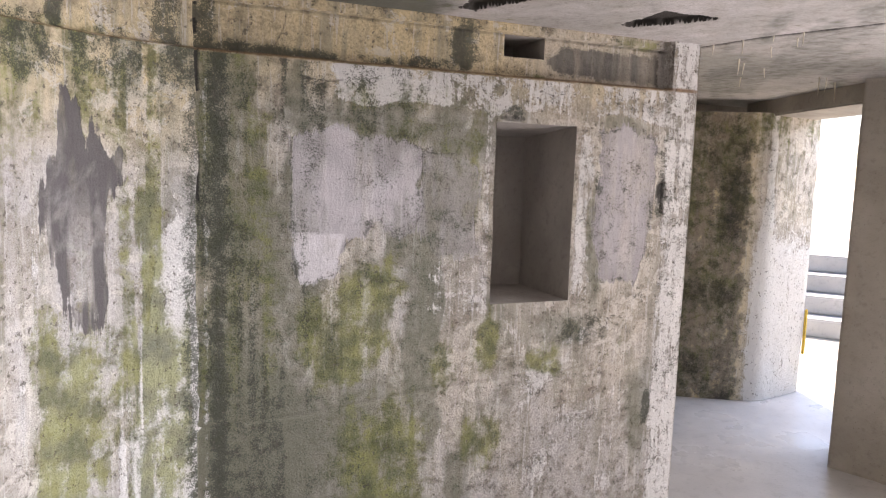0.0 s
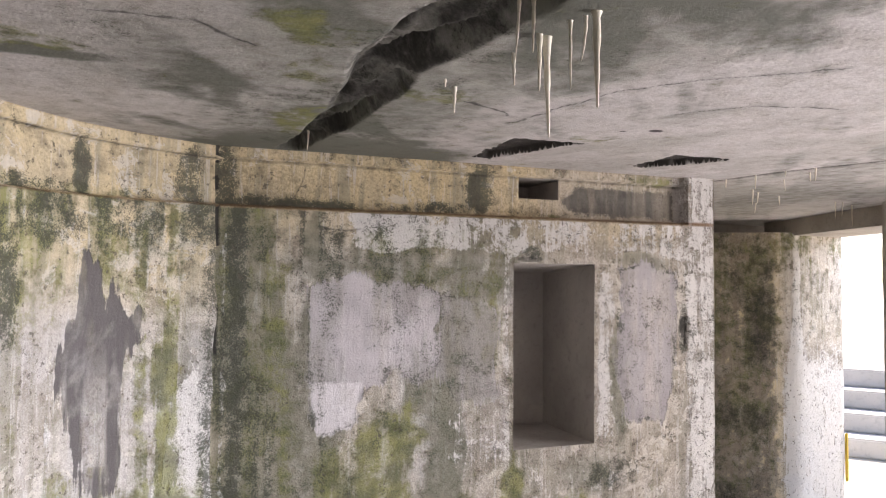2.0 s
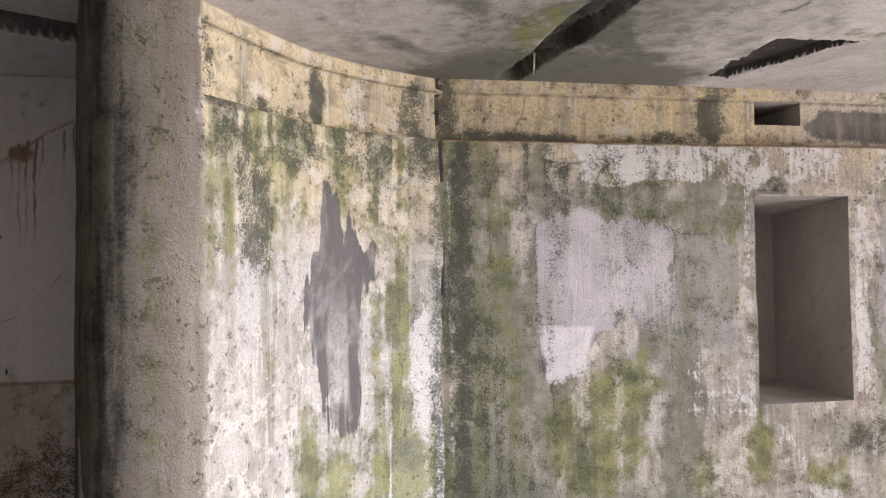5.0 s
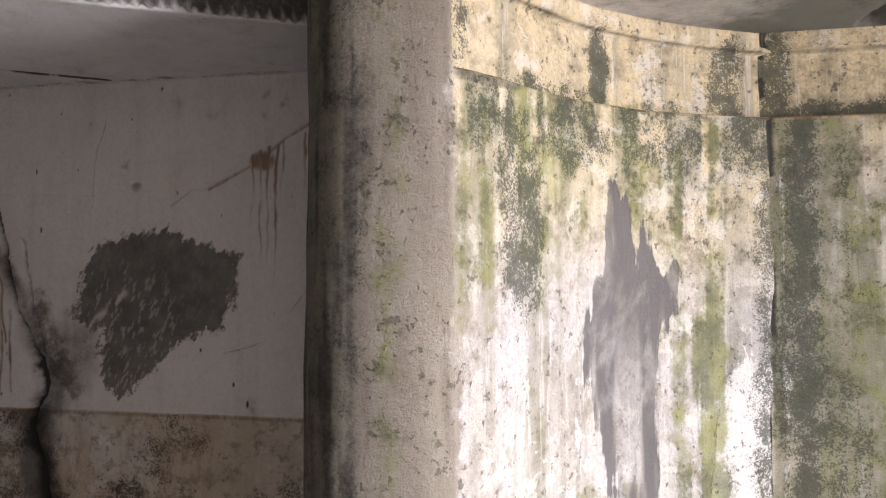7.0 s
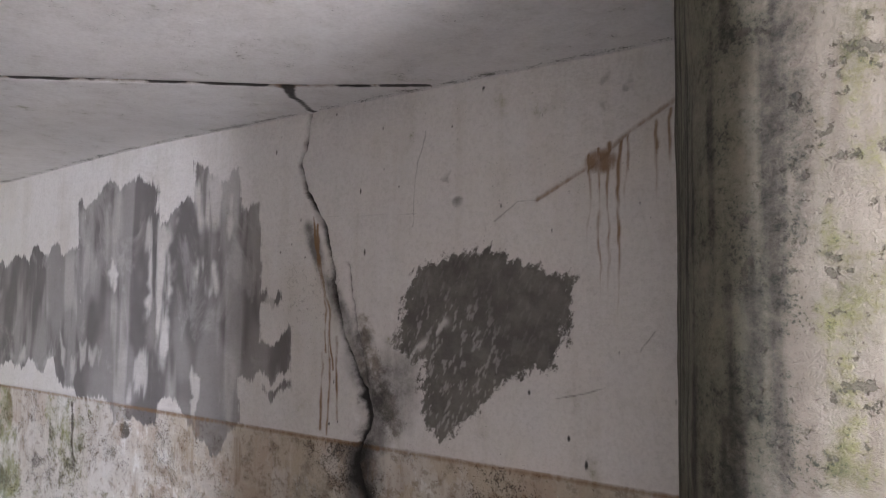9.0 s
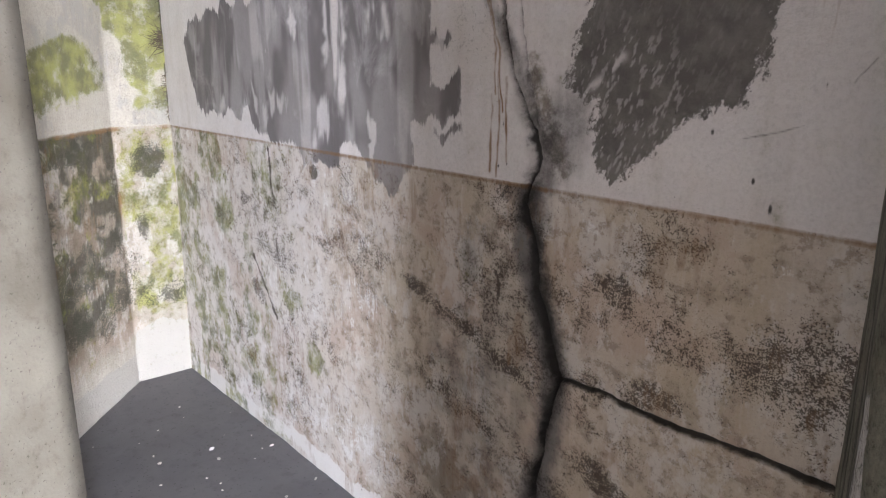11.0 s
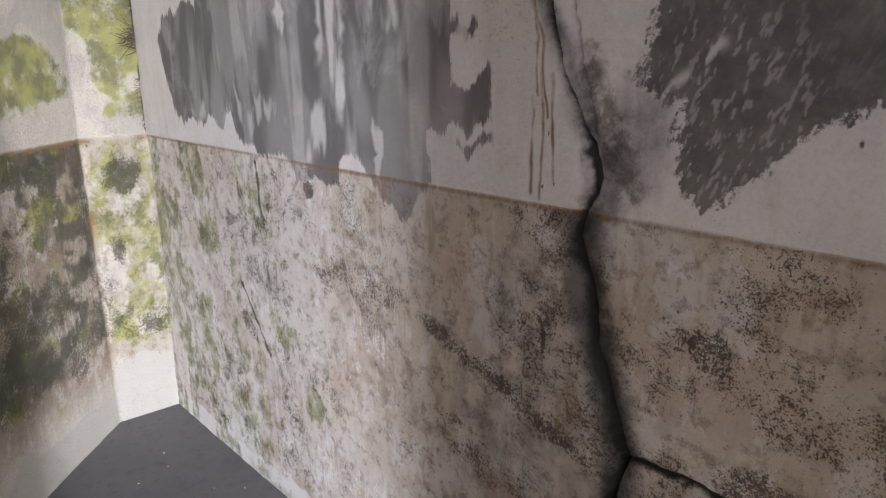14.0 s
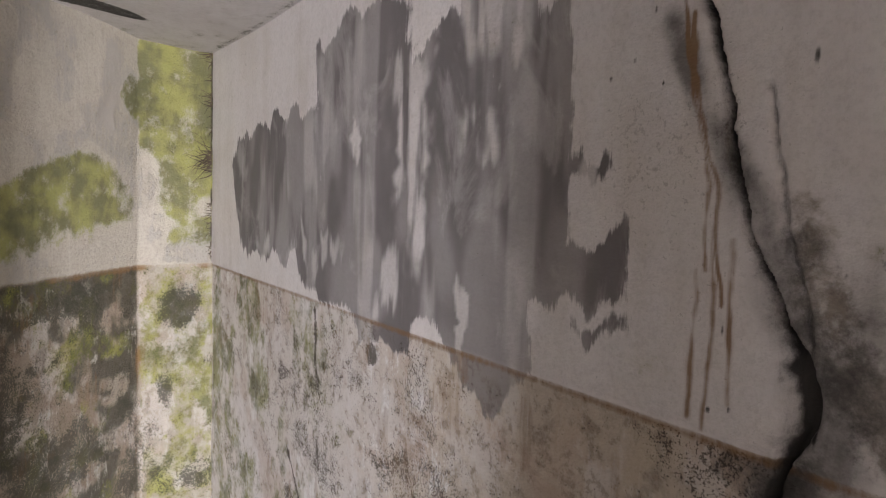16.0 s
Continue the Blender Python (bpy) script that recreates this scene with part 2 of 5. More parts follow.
    mcol = w.mix(w.ramp(w.noise(9, 6), 0.38, 0.62), moss_a, moss_b)
    col = w.mix(w.math("MULTIPLY", w.ramp(m, 0.28, 0.85), 0.80), col, mcol)
    g = w.math("ADD", w.attr("grey"), w.math("ADD", off(w, n2, 0.05), off(w, st2, 0.07)))
    gb = w.noise(1.0, 6, (7, 7, 4.0), rough=0.6, warp=0.6)
    gcol = w.mix(w.ramp(gb, 0.35, 0.65), grey, tuple(min(1, c * 1.18) for c in grey))
    gcol = w.mix(w.math("MULTIPLY", w.ramp(n1, 0.45, 0.6), 0.35), gcol, tuple(c * 0.7 for c in grey))
    gcol = w.mix(w.attr("pale"), gcol, (0.63, 0.60, 0.615))
    gf = w.math("MULTIPLY", w.ramp(g, -0.006, 0.006), w.math("SUBTRACT", 1.0, w.attr("thin"), clamp=True))
    col = w.mix(w.math("MULTIPLY", gf, w.math("ADD", 0.70, w.math("MULTIPLY", w.ramp(gb, 0.36, 0.50), 0.28))), col, gcol)
    dk = w.math("ADD", w.attr("dark"), w.math("ADD", off(w, n2, 0.06), off(w, n3, 0.07)))
    df = w.math("MULTIPLY", w.ramp(dk, -0.006, 0.008), w.math("SUBTRACT", 1.0, w.attr("thin"), clamp=True))
    col = w.mix(w.math("MULTIPLY", df, 0.95), col, w.mix(w.ramp(n2, 0.35, 0.7), (0.085, 0.078, 0.072), (0.17, 0.16, 0.145)))
    s = w.math("ADD", w.attr("mold"), w.math("ADD", off(w, n3, 1.3), w.math("ADD", off(w, fine, 1.6), off(w, n2, clump))))
    col = w.mix(w.math("MULTIPLY", w.ramp(s, *edge), 0.85), col, mould)
    sp = w.math("ADD", n3, off(w, n1, 0.6))
    col = w.mix(w.math("MULTIPLY", w.ramp(sp, speckle, speckle + 0.05), speck * 2), col, (0.10, 0.085, 0.065))
    pit = w.math("ADD", w.noise(62, 5, rough=0.62), off(w, n2, 0.25))
    pf = w.math("MULTIPLY", w.ramp(pit, 0.60, 0.66), w.math("SUBTRACT", 1.0, w.math("MULTIPLY", gf, 0.9)))
    col = w.mix(w.math("MULTIPLY", pf, pits), col, (0.13, 0.115, 0.09))
    r = w.math("ADD", w.attr("rust"), w.math("ADD", off(w, st2, 0.7), off(w, n3, 0.3)))
    col = w.mix(w.math("MULTIPLY", w.ramp(r, 0.3, 0.8), 0.9), col, w.mix(n2, (0.15, 0.065, 0.025), (0.31, 0.19, 0.09)))
    k = w.math("ADD", w.attr("soot_shade"), w.math("ADD", off(w, n2, 0.5), off(w, n3, 0.5)))
    kf = w.ramp(k, 0.25, 0.8)
    col = w.mix(w.math("MULTIPLY", kf, 0.95), col, (0.028, 0.026, 0.024))
    nt.links.new(col, bsdf.inputs["Base Color"])
    bsdf.inputs["Specular IOR Level"].default_value = 0.35
    rough = w.math("ADD", 0.62, w.math("MULTIPLY", n2, 0.3))
    nt.links.new(rough, bsdf.inputs["Roughness"])
    h = w.math("ADD", w.math("MULTIPLY", n2, 1.0), w.math("ADD", w.math("MULTIPLY", n3, 0.5), w.math("MULTIPLY", fine, 0.15)))
    h = w.math("MULTIPLY", h, w.math("SUBTRACT", 1.0, w.math("MULTIPLY", gf, 0.6)))
    h = w.math("ADD", h, w.math("ADD", w.math("MULTIPLY", gf, 0.25), w.math("MULTIPLY", st2, 0.16)))
    h = w.math("SUBTRACT", w.math("ADD", h, w.math("MULTIPLY", w.ramp(wf, 0.44, 0.54), w.math("MULTIPLY", w.attr("white"), 0.4))), w.math("MULTIPLY", pf, 0.6 * pits))
    nt.links.new(w.bump(h, 0.9, relief), bsdf.inputs["Normal"])
    return mat


def plain(name, a, b, scale=6.0, rough=0.8, bumps=0.4, dist=0.004, speck=0.0, rough2=None):
    mat, nt, bsdf = nodes_of(name)
    w = Net(nt)
    n1, n2, n3 = w.noise(scale, 6), w.noise(scale * 9, 5, rough=0.65), w.noise(scale * 40, 3)
    col = w.mix(w.ramp(n1, 0.3, 0.7), a, b)
    col = w.mix(w.math("MULTIPLY", w.ramp(n2, 0.5, 0.75), 0.4), col, tuple(c * 0.55 for c in a))
    if speck:
        col = w.mix(w.math("MULTIPLY", w.ramp(n3, 0.64, 0.7), speck), col, tuple(c * 0.3 for c in a))
    nt.links.new(col, bsdf.inputs["Base Color"])
    r2 = rough if rough2 is None else rough2
    nt.links.new(w.math("ADD", rough, w.math("MULTIPLY", w.ramp(n1, 0.35, 0.65), r2 - rough)), bsdf.inputs["Roughness"])
    bsdf.inputs["Specular IOR Level"].default_value = 0.4
    nt.links.new(w.bump(w.math("ADD", n2, w.math("MULTIPLY", n3, 0.4)), bumps, dist), bsdf.inputs["Normal"])
    return mat


M_ROOM1 = plaster("limewashed_concrete", (0.54, 0.515, 0.50), (0.68, 0.56, 0.34), (0.095, 0.086, 0.086))
M_NORTH = plaster("patched_limewash", (0.50, 0.475, 0.455), (0.68, 0.56, 0.34), (0.36, 0.335, 0.345), grain=0.8, peels=0.6, speck=0.4, edge=(0.46, 0.64))
M_CEIL1 = plaster("ceiling_concrete", (0.66, 0.625, 0.615), (0.40, 0.39, 0.36), (0.25, 0.24, 0.23), dirt=0.2, streaks=0.0, peels=0.15, flakes=0.12, film=(0.13, 0.135, 0.11), pits=0.2, relief=0.007)
M_ROOM2 = plaster("white_wall", (0.72, 0.69, 0.68), (0.50, 0.42, 0.32), (0.150, 0.137, 0.137), mould=(0.050, 0.036, 0.026), run=0.5, lowdirt=0.5, grain=0.26, dirt=0.05, speck=0.16, streaks=0.05, peels=0.0, flakes=0.1, edge=(0.50, 0.56), clump=0.9, zone=0.6, film=(0.15, 0.142, 0.138), pits=0.06, relief=0.006)
M_END = plaster("damp_wall", (0.52, 0.49, 0.42), (0.20, 0.145, 0.10), (0.3, 0.3, 0.3), mould=(0.055, 0.055, 0.038), moss_a=(0.11, 0.12, 0.02), moss_b=(0.30, 0.31, 0.06), run=0.5, lowdirt=0.4, grain=0.35, dirt=0.1, speck=0.2, streaks=0.05, peels=0.0, flakes=0.04, edge=(0.48, 0.58), clump=1.0, zone=0.35, film=(0.075, 0.07, 0.05), white=(0.44, 0.42, 0.38), pits=0.15)
M_CEIL2 = plaster("white_ceiling", (0.74, 0.72, 0.72), (0.50, 0.47, 0.44), (0.3, 0.3, 0.3), grain=0.2, dirt=0.10, speck=0.15, streaks=0.0, peels=0.0, flakes=0.0, pits=0.05, relief=0.006)
# jamb is pale; colour set dark to hold down the light falling on it
M_JAMB = plain("darkened_jamb", (0.085, 0.075, 0.058), (0.150, 0.138, 0.115), 5.0, 0.85, 0.3, 0.005, 0.6)
# unseen south wall only; pale so that it bounces light
M_PALE = plain("pale_bounce", (0.52, 0.49, 0.45), (0.62, 0.59, 0.54), 3, 0.85, 0.5, 0.006, 0.4)
M_NICHE = plain("niche_cement", (0.34, 0.315, 0.29), (0.44, 0.41, 0.38), 5, 0.8, 0.5, 0.006, 0.3)
M_CONC = plain("bare_concrete", (0.36, 0.33, 0.29), (0.47, 0.44, 0.40), 3, 0.85, 0.5, 0.006, 0.4)
M_FLOOR1 = plain("worn_screed", (0.50, 0.49, 0.50), (0.64, 0.62, 0.62), 1.6, 0.42, 0.35, 0.005, 0.3, 0.22)
M_FLOOR2 = plain("grey_floor", (0.115, 0.112, 0.118), (0.155, 0.150, 0.155), 2.2, 0.75, 0.3, 0.004, 0.5)
M_GROUND = plain("pale_ground", (0.48, 0.44, 0.37), (0.58, 0.53, 0.45), 0.7, 0.9, 0.5, 0.01, 0.3)
M_STEP = plain("step_concrete", (0.42, 0.41, 0.40), (0.52, 0.50, 0.48), 2.0, 0.85, 0.4, 0.006, 0.3)
M_DRIP = plain("calcite", (0.62, 0.56, 0.44), (0.72, 0.68, 0.58), 20, 0.35, 0.3, 0.002)
M_ROOT = plain("dry_root", (0.07, 0.055, 0.04), (0.13, 0.10, 0.07), 30, 0.9)
M_BIT = plain("plaster_crumb", (0.45, 0.43, 0.40), (0.60, 0.57, 0.53), 30, 0.9)

CEIL1, CEIL2, WAINSCOT = 2.12, 2.075, 1.25
STEP = 0.0065


def wall(name, corners, z0, z1, mat, relief, layers, step=STEP, rounded=0, thick=0.3, label="", marks=(), umarks=(), keep=None, fine=None, zstep=None):
    """An upright wall along a plan line; its room lies to the right of the way. relief(u, z) gives metres out of the wall,
    layers(u, z) a dict of stain layers."""
    if rounded:
        u, x, y = smooth_path(corners, step, rounded)
    else:
        u, x, y = along_path(corners, step)
        if len(umarks):
            c = np.array(corners, float)
            s = np.r_[0, np.cumsum(np.hypot(*np.diff(c, axis=0).T))]
            u = samples(step, *sorted({*s, *umarks}))
            x, y = np.interp(u, s, c[:, 0]), np.interp(u, s, c[:, 1])
    if fine:
        a, b, k = fine
        u = np.concatenate([samples(step, 0, a)[:-1], samples(k, a, b), samples(step, b, u[-1])[1:]])
        x, y = corners[0][0] + u * (corners[1][0] - corners[0][0]) / u[-1], corners[0][1] + u * (corners[1][1] - corners[0][1]) / u[-1]
    z = samples(zstep or step, z0, *marks, z1)
    nx, ny = plan_normals(x, y)
    U, Z = np.meshgrid(u, z)
    d = relief(U, Z)
    pts = np.stack([x + nx * d, y + ny * d, Z], -1)
    at = zeros(*LAYERS, like=U)
    at["grey"] -= 1.0
    at["dark"] -= 1.0
    at.update(layers(U, Z))
    bk = np.stack([np.broadcast_to(-nx * thick, U.shape), np.broadcast_to(-ny * thick, U.shape), np.zeros_like(U)], -1).reshape(-1, 3)
    kp = None
    if keep is not None:
        kp = keep(0.5 * (U[:-1, :-1] + U[1:, 1:]), 0.5 * (Z[:-1, :-1] + Z[1:, 1:]))
    ob = sheet(name, pts, mat, kp, at, bk)
    return tagged(ob, label, "wall", kind="structure")


def undulation(u, z, seed, amp=0.006):
    return amp * (fbm(u, z, 2.2, seed, 3) - 0.5) * 2 + 0.004 * (fbm(u, z, 14, seed + 9, 3) - 0.5)


# ---- first room: wall with the niche ----
NX0, NX1, NZ0, NZ1 = 1.985, 2.325, 1.085, 1.76
X0, X1, YN = 0.945, 2.895, 2.11
LEDGE = 1.925


def niche_relief(u, z):
    x = u + X0
    d = undulation(x, z, 11)
    edge = LEDGE + 0.006 * (fbm(x, z * 0, 9, 5, 3) - 0.5)
    inside = np.minimum(sstep(z, edge, edge + 0.012), sstep(2.765 - x, 0, 0.012))
    d = d - 0.055 * inside * (1 - sstep(z, 2.083, 2.088))
    d = d - 0.03 * sstep(z, 2.083, 2.088) * sstep(2.765 - x, 0, 0.012)
    ln, _ = line_dist(x, z, [(0.94, 0.72), (1.3, 0.73), (1.7, 0.77), (2.3, 0.80), (2.6, 0.82)])
    d = d - 0.006 * np.exp(-(ln / 0.006) ** 2)
    chip = sstep(blob(x, z, 2.74, 1.50, 0.03, 0.09) + 0.6 * (fbm(x, z, 40, 3) - 0.5), 0.1, 0.3)
    return d - 0.012 * chip


def niche_layers(u, z):
    x0, z0 = u + X0, z
    n, n2 = fbm(x0, z0, 5, 21), fbm(x0, z0, 18, 23)
    x, z = x0 + 0.05 * (fbm(x0, z0, 7, 24) - 0.5), z0 + 0.06 * (fbm(x0, z0, 6, 25) - 0.5)
    nv = fbm(x0, z0, 26, 22, 4, 3)
    under = z0 < LEDGE
    # smooth cement repairs
    main = poly(x + 0.02 * (n2 - 0.5), z + 0.02 * (nv - 0.5), [(1.23, 1.68), (1.40, 1.72), (1.56, 1.67), (1.72, 1.645), (1.70, 1.45), (1.66, 1.34), (1.62, 1.31), (1.52, 1.39), (1.50, 1.33), (1.43, 1.32), (1.40, 1.21), (1.29, 1.165), (1.235, 1.25), (1.22, 1.45)])
    side = poly(x, z, [(1.70, 1.66), (1.87, 1.65), (1.93, 1.53), (1.90, 1.40), (1.94, 1.27), (1.74, 1.27), (1.68, 1.38)])
    east = poly(x, z, [(2.43, 1.74), (2.56, 1.78), (2.70, 1.76), (2.735, 1.53), (2.70, 1.29), (2.63, 1.14), (2.45, 1.16), (2.42, 1.43)])
    frayed = 0.05 * np.abs(n2 - 0.5) + 0.03 * (nv - 0.4)
    grey = most(main, side, east) - frayed
    low_coat = poly(x, z, [(1.23, 1.36), (1.41, 1.35), (1.40, 1.20), (1.29, 1.165)])
    pale = 0.85 * sstep(low_coat, -0.004, 0.008) + 0.35 * sstep(main, 0.0, 0.03) * sstep(fbm(x0, z0, 9, 27, 4, 4), 0.42, 0.62) + 0.30 * sstep(east, 0.02, 0.09) * (0.4 + nv)
    thin = 0.45 * sstep(side, -0.01, 0.01) * (main < 0) + 0.35 * sstep(nv, 0.5, 0.7) * (low_coat < 0)
    # algae
    moss = 0.74 * sstep(poly(x, z, [(1.26, 1.12), (1.33, 1.17), (1.46, 1.24), (1.60, 1.30), (1.66, 1.16), (1.62, 0.95), (1.50, 0.81), (1.34, 0.80), (1.25, 0.95)]), -0.05, 0.06)
    moss = most(moss, spots_of(x, z, ((0.9, 1.98, 0.92, 0.06, 0.15), (0.9, 1.965, 0.56, 0.09, 0.16), (0.8, 2.25, 0.86, 0.11, 0.10), (0.55, 2.56, 0.89, 0.05, 0.08), (0.6, 1.80, 0.86, 0.07, 0.12), (0.6, 1.58, 0.50, 0.30, 0.36),
                                      (0.55, 1.88, 1.60, 0.09, 0.28), (0.5, 1.70, 1.70, 0.30, 0.07), (0.45, 1.62, 1.82, 0.35, 0.07), (0.6, 2.62, 2.09, 0.14, 0.03), (0.6, 2.18, 1.945, 0.10, 0.02))))
    moss = most(moss, 0.42 * sstep(1.30 - x, 0, 0.15) * sstep(z, 0.5, 0.9) * under)
    bare = most(spots_of(x, z, ((0.5, 1.12, 1.80, 0.25, 0.12), (0.45, 1.40, 1.83, 0.22, 0.08), (0.42, 2.55, 1.80, 0.18, 0.06), (0.35, 1.62, 0.82, 0.25, 0.2), (0.42, 2.38, 0.75, 0.28, 0.12))), 0.35 * sstep(side, -0.03, 0.02))
    # thin dark film of old algae on the damp end and below
    film = 0.46 * sstep(1.28 - x, -0.12, 0.22) * (0.5 + 1.0 * n) * under + 0.55 * sstep(1.05 - z, -0.1, 0.4) * sstep(1.85 - x, -0.15, 0.4)
    film = most(film, 0.50 * sstep(fbm(x, z, 7, 32, 4, 2.2), 0.46, 0.60) * under * sstep(2.3 - x, 0, 0.5))
    film = most(film, 0.50 * sstep(poly(x, z, [(1.17, 1.76), (1.90, 1.74), (1.93, 1.62), (1.72, 1.66), (1.50, 1.71), (1.24, 1.70)]), -0.05, 0.03), 0.45 * sstep(side, -0.02, 0.03))
    film = most(film, 0.30 * sstep(poly(x, z, [(1.66, 1.24), (1.98, 1.06), (1.95, 0.70), (1.60, 0.55)]), -0.12, 0.05) * runs(x0, z0, 28, 16))
    film = most(film, spots_of(x, z, ((0.5, 2.44, 1.30, 0.05, 0.30), (0.45, 2.30, 0.98, 0.16, 0.09), (0.45, 2.55, 1.775, 0.15, 0.04), (0.4, 2.70, 0.60, 0.08, 0.3))))
    # limewash that still holds
    white = 0.52 * sstep(z, 1.77, 1.81) * under * sstep(x, 1.30, 1.42) * (0.55 + 0.9 * n)
    brush = poly(x, z, [(1.68, 1.25), (1.97, 1.29), (1.98, 1.05), (1.70, 1.03)])
    white = most(white, (0.22 + 0.45 * fbm(x0, z0, 5, 29, 3, 45)) * sstep(brush, -0.07, 0.06))
    white = most(white, 0.50 * np.exp(-((x0 - 1.955) / 0.03) ** 2) * (z0 > 1.05) * (z0 < 1.85), 0.55 * sstep(x0, 2.70, 2.78), 0.44 * sstep(poly(x, z, [(1.99, 1.06), (2.35, 1.08), (2.70, 1.12), (2.72, 0.2), (2.1, 0.2), (2.02, 0.7)]), -0.05, 0.1) * (0.5 + 0.8 * n))
    white = most(white, 0.5 * sstep(poly(x, z, [(2.33, 1.74), (2.42, 1.74), (2.42, 1.1), (2.33, 1.1)]), -0.02, 0.02), 0.46 * np.exp(-((x0 - 0.975) / 0.02) ** 2) * under)
    x, z = x0, z0
    band = ~under
    foot = sstep(z, LEDGE, LEDGE + 0.01) * (1 - sstep(z, 1.945, 1.99))
    mold = most(0.80 * np.exp(-((x - 1.015) / 0.045) ** 2) * under, 0.40 * np.exp(-((x - 1.1) / 0.1) ** 2) * sstep(1.5 - z, 0, 1) * under)
    mold = most(mold, foot * (0.34 + 0.45 * sstep(fbm(x, 0 * z, 4, 30), 0.42, 0.6)) * (x < 2.25), spots_of(x, z, ((0.8, 1.87, 2.03, 0.08, 0.13), (0.75, 0.97, 2.02, 0.06, 0.14), (0.6, 1.72, 1.955, 0.22, 0.03), (0.6, 1.08, 1.945, 0.06, 0.03), (0.7, 2.06, 1.80, 0.05, 0.035),
                                                                                                                              (0.5, 2.40, 0.97, 0.2, 0.09), (0.65, 2.74, 1.50, 0.035, 0.16), (0.8, 2.735, 0.62, 0.03, 0.10), (0.5, 2.44, 1.45, 0.025, 0.25))))
    mold = most(mold, 0.34 * sstep(z, 2.085, 2.1) * sstep(n, 0.4, 0.6), 0.50 * np.exp(-((grey - 0.004) / 0.012) ** 2) * (0.4 + nv) * under)
    mold = most(mold, (0.28 + 0.35 * (n - 0.5) + 0.26 * runs(x, z, 26) * sstep(1.7 - x, 0, 0.5)) * under, 0.5 * sstep(blob(x, z, 1.10, 0.45, 0.2, 0.5), 0, 0.6))
    tone = np.where(band, 0.95 - 0.45 * sstep(x, 2.0, 2.3), 0.15 + 0.55 * sstep(z, 1.72, 1.90) + 0.35 * sstep(1.25 - x, 0, 0.2))
    tone = tone * (1 - sstep(x, 2.68, 2.76) * 0.9)
    soot_shade = 0.9 * np.exp(-((x - 0.95) / 0.012) ** 2) * sstep(z, 1.3, 1.5) * (fbm(x, z, 9, 31) > 0.45)
    crack, _ = line_dist(x + 0.01 * (n2 - 0.5), z, [(1.235, 2.083), (1.225, 2.02), (1.20, 1.97)])
    bar, _ = line_dist(x, z + 0.01 * (n2 - 0.5), [(1.29, 1.865), (1.35, 1.858), (1.41, 1.865)])
    joint = np.exp(-((z - 2.080) / 0.005) ** 2) * (x < 2.76)
    soot_shade = most(soot_shade, 0.6 * np.exp(-(crack / 0.005) ** 2), 0.8 * np.exp(-(bar / 0.006) ** 2) * (n2 + 0.3), 0.7 * joint, 0.6 * sstep(blob(x, z, 2.05, 1.775, 0.08, 0.018), 0, 0.5), 0.7 * sstep(blob(x, z, 2.745, 1.515, 0.022, 0.06), 0, 0.4))
    patch = poly(x, z, [(2.205, 1.995), (2.28, 2.065), (2.735, 2.06), (2.74, 1.94), (2.27, 1.945)])
    dark = most(patch - 0.008 * n2, rbox(x, z, 1.71, 1.865, 1.615, 1.655) - 0.05 * n2)
    rust = 0.75 * np.exp(-((z - LEDGE - 0.004) / 0.012) ** 2) + 0.5 * spots_of(x, z, ((0.8, 1.79, 1.52, 0.015, 0.02),))
    return dict(grey=np.minimum(grey, 0.03), dark=dark, bare=bare, moss=moss * (0.6 + 0.8 * n), mold=mold, tone=np.clip(tone, 0, 1), soot_shade=soot_shade, rust=rust, film=film, white=white, pale=np.clip(pale, 0, 1), thin=np.clip(thin, 0, 0.8))


HX0, HX1, HZ0, HZ1 = 2.03, 2.20, 2.005, 2.083


def niche_keep(u, z):
    x = u + X0
    inside = (x > NX0) & (x < NX1) & (z > NZ0) & (z < NZ1)
    hole = (x > HX0) & (x < HX1) & (z > HZ0) & (z < HZ1)
    return ~(inside | hole)


wall("wall_north", [(X0, YN), (X1, YN)], 0, CEIL1, M_NORTH, niche_relief, niche_layers, thick=0.55,
     label="mildewed limewashed concrete wall with grey cement patches", marks=(NZ0, NZ1, LEDGE, HZ0, HZ1),
     umarks=(NX0 - X0, NX1 - X0, HX0 - X0, HX1 - X0), keep=niche_keep)


def recess(name, x0, x1, z0, z1, y0, y1, mat, label, arch=0.0):
    """An open box set into a wall: back, sides, sill and head, slightly uneven."""
    v, f = [], []

    def face(p, q, r, n=14):
        p, q, r = np.array(p), np.array(q), np.array(r)
        b = len(v)
        for j in range(n + 1):
            for i in range(n + 1):
                c = p + (q - p) * i / n + (r - p) * j / n
                edge = min(i, j, n - i, n - j) == 0
                k = 0 if edge else 1
                nn = noise.noise_vector(Vector(c * 9)) * 0.006 * k
                v.append(tuple(c + np.array(nn)))
        for j in range(n):
            for i in range(n):
                a = b + j * (n + 1) + i
                f.append((a, a + 1, a + n + 2, a + n + 1))
    face((x0, y1, z0), (x1, y1, z0), (x0, y1, z1 - arch))
    face((x0, y0, z0), (x0, y1, z0), (x0, y0, z1))
    face((x1, y0, z0), (x1, y1, z0), (x1, y0, z1))
    face((x0, y0, z0), (x1, y0, z0), (x0, y1, z0))
    face((x0, y0, z1), (x1, y0, z1), (x0, y1, z1 - arch))
    ob = mesh_object(name, v, f, mat)
    bm = bmesh.new()
    bm.from_mesh(ob.data)
    bmesh.ops.remove_doubles(bm, verts=bm.verts, dist=0.001)
    bm.to_mesh(ob.data)
    bm.free()
    return tagged(ob, label, "niche", kind="structure")


recess("wall_niche", NX0, NX1, NZ0, NZ1, YN, 2.51, M_NICHE, "deep rectangular niche rendered in dark grey cement", 0.03)
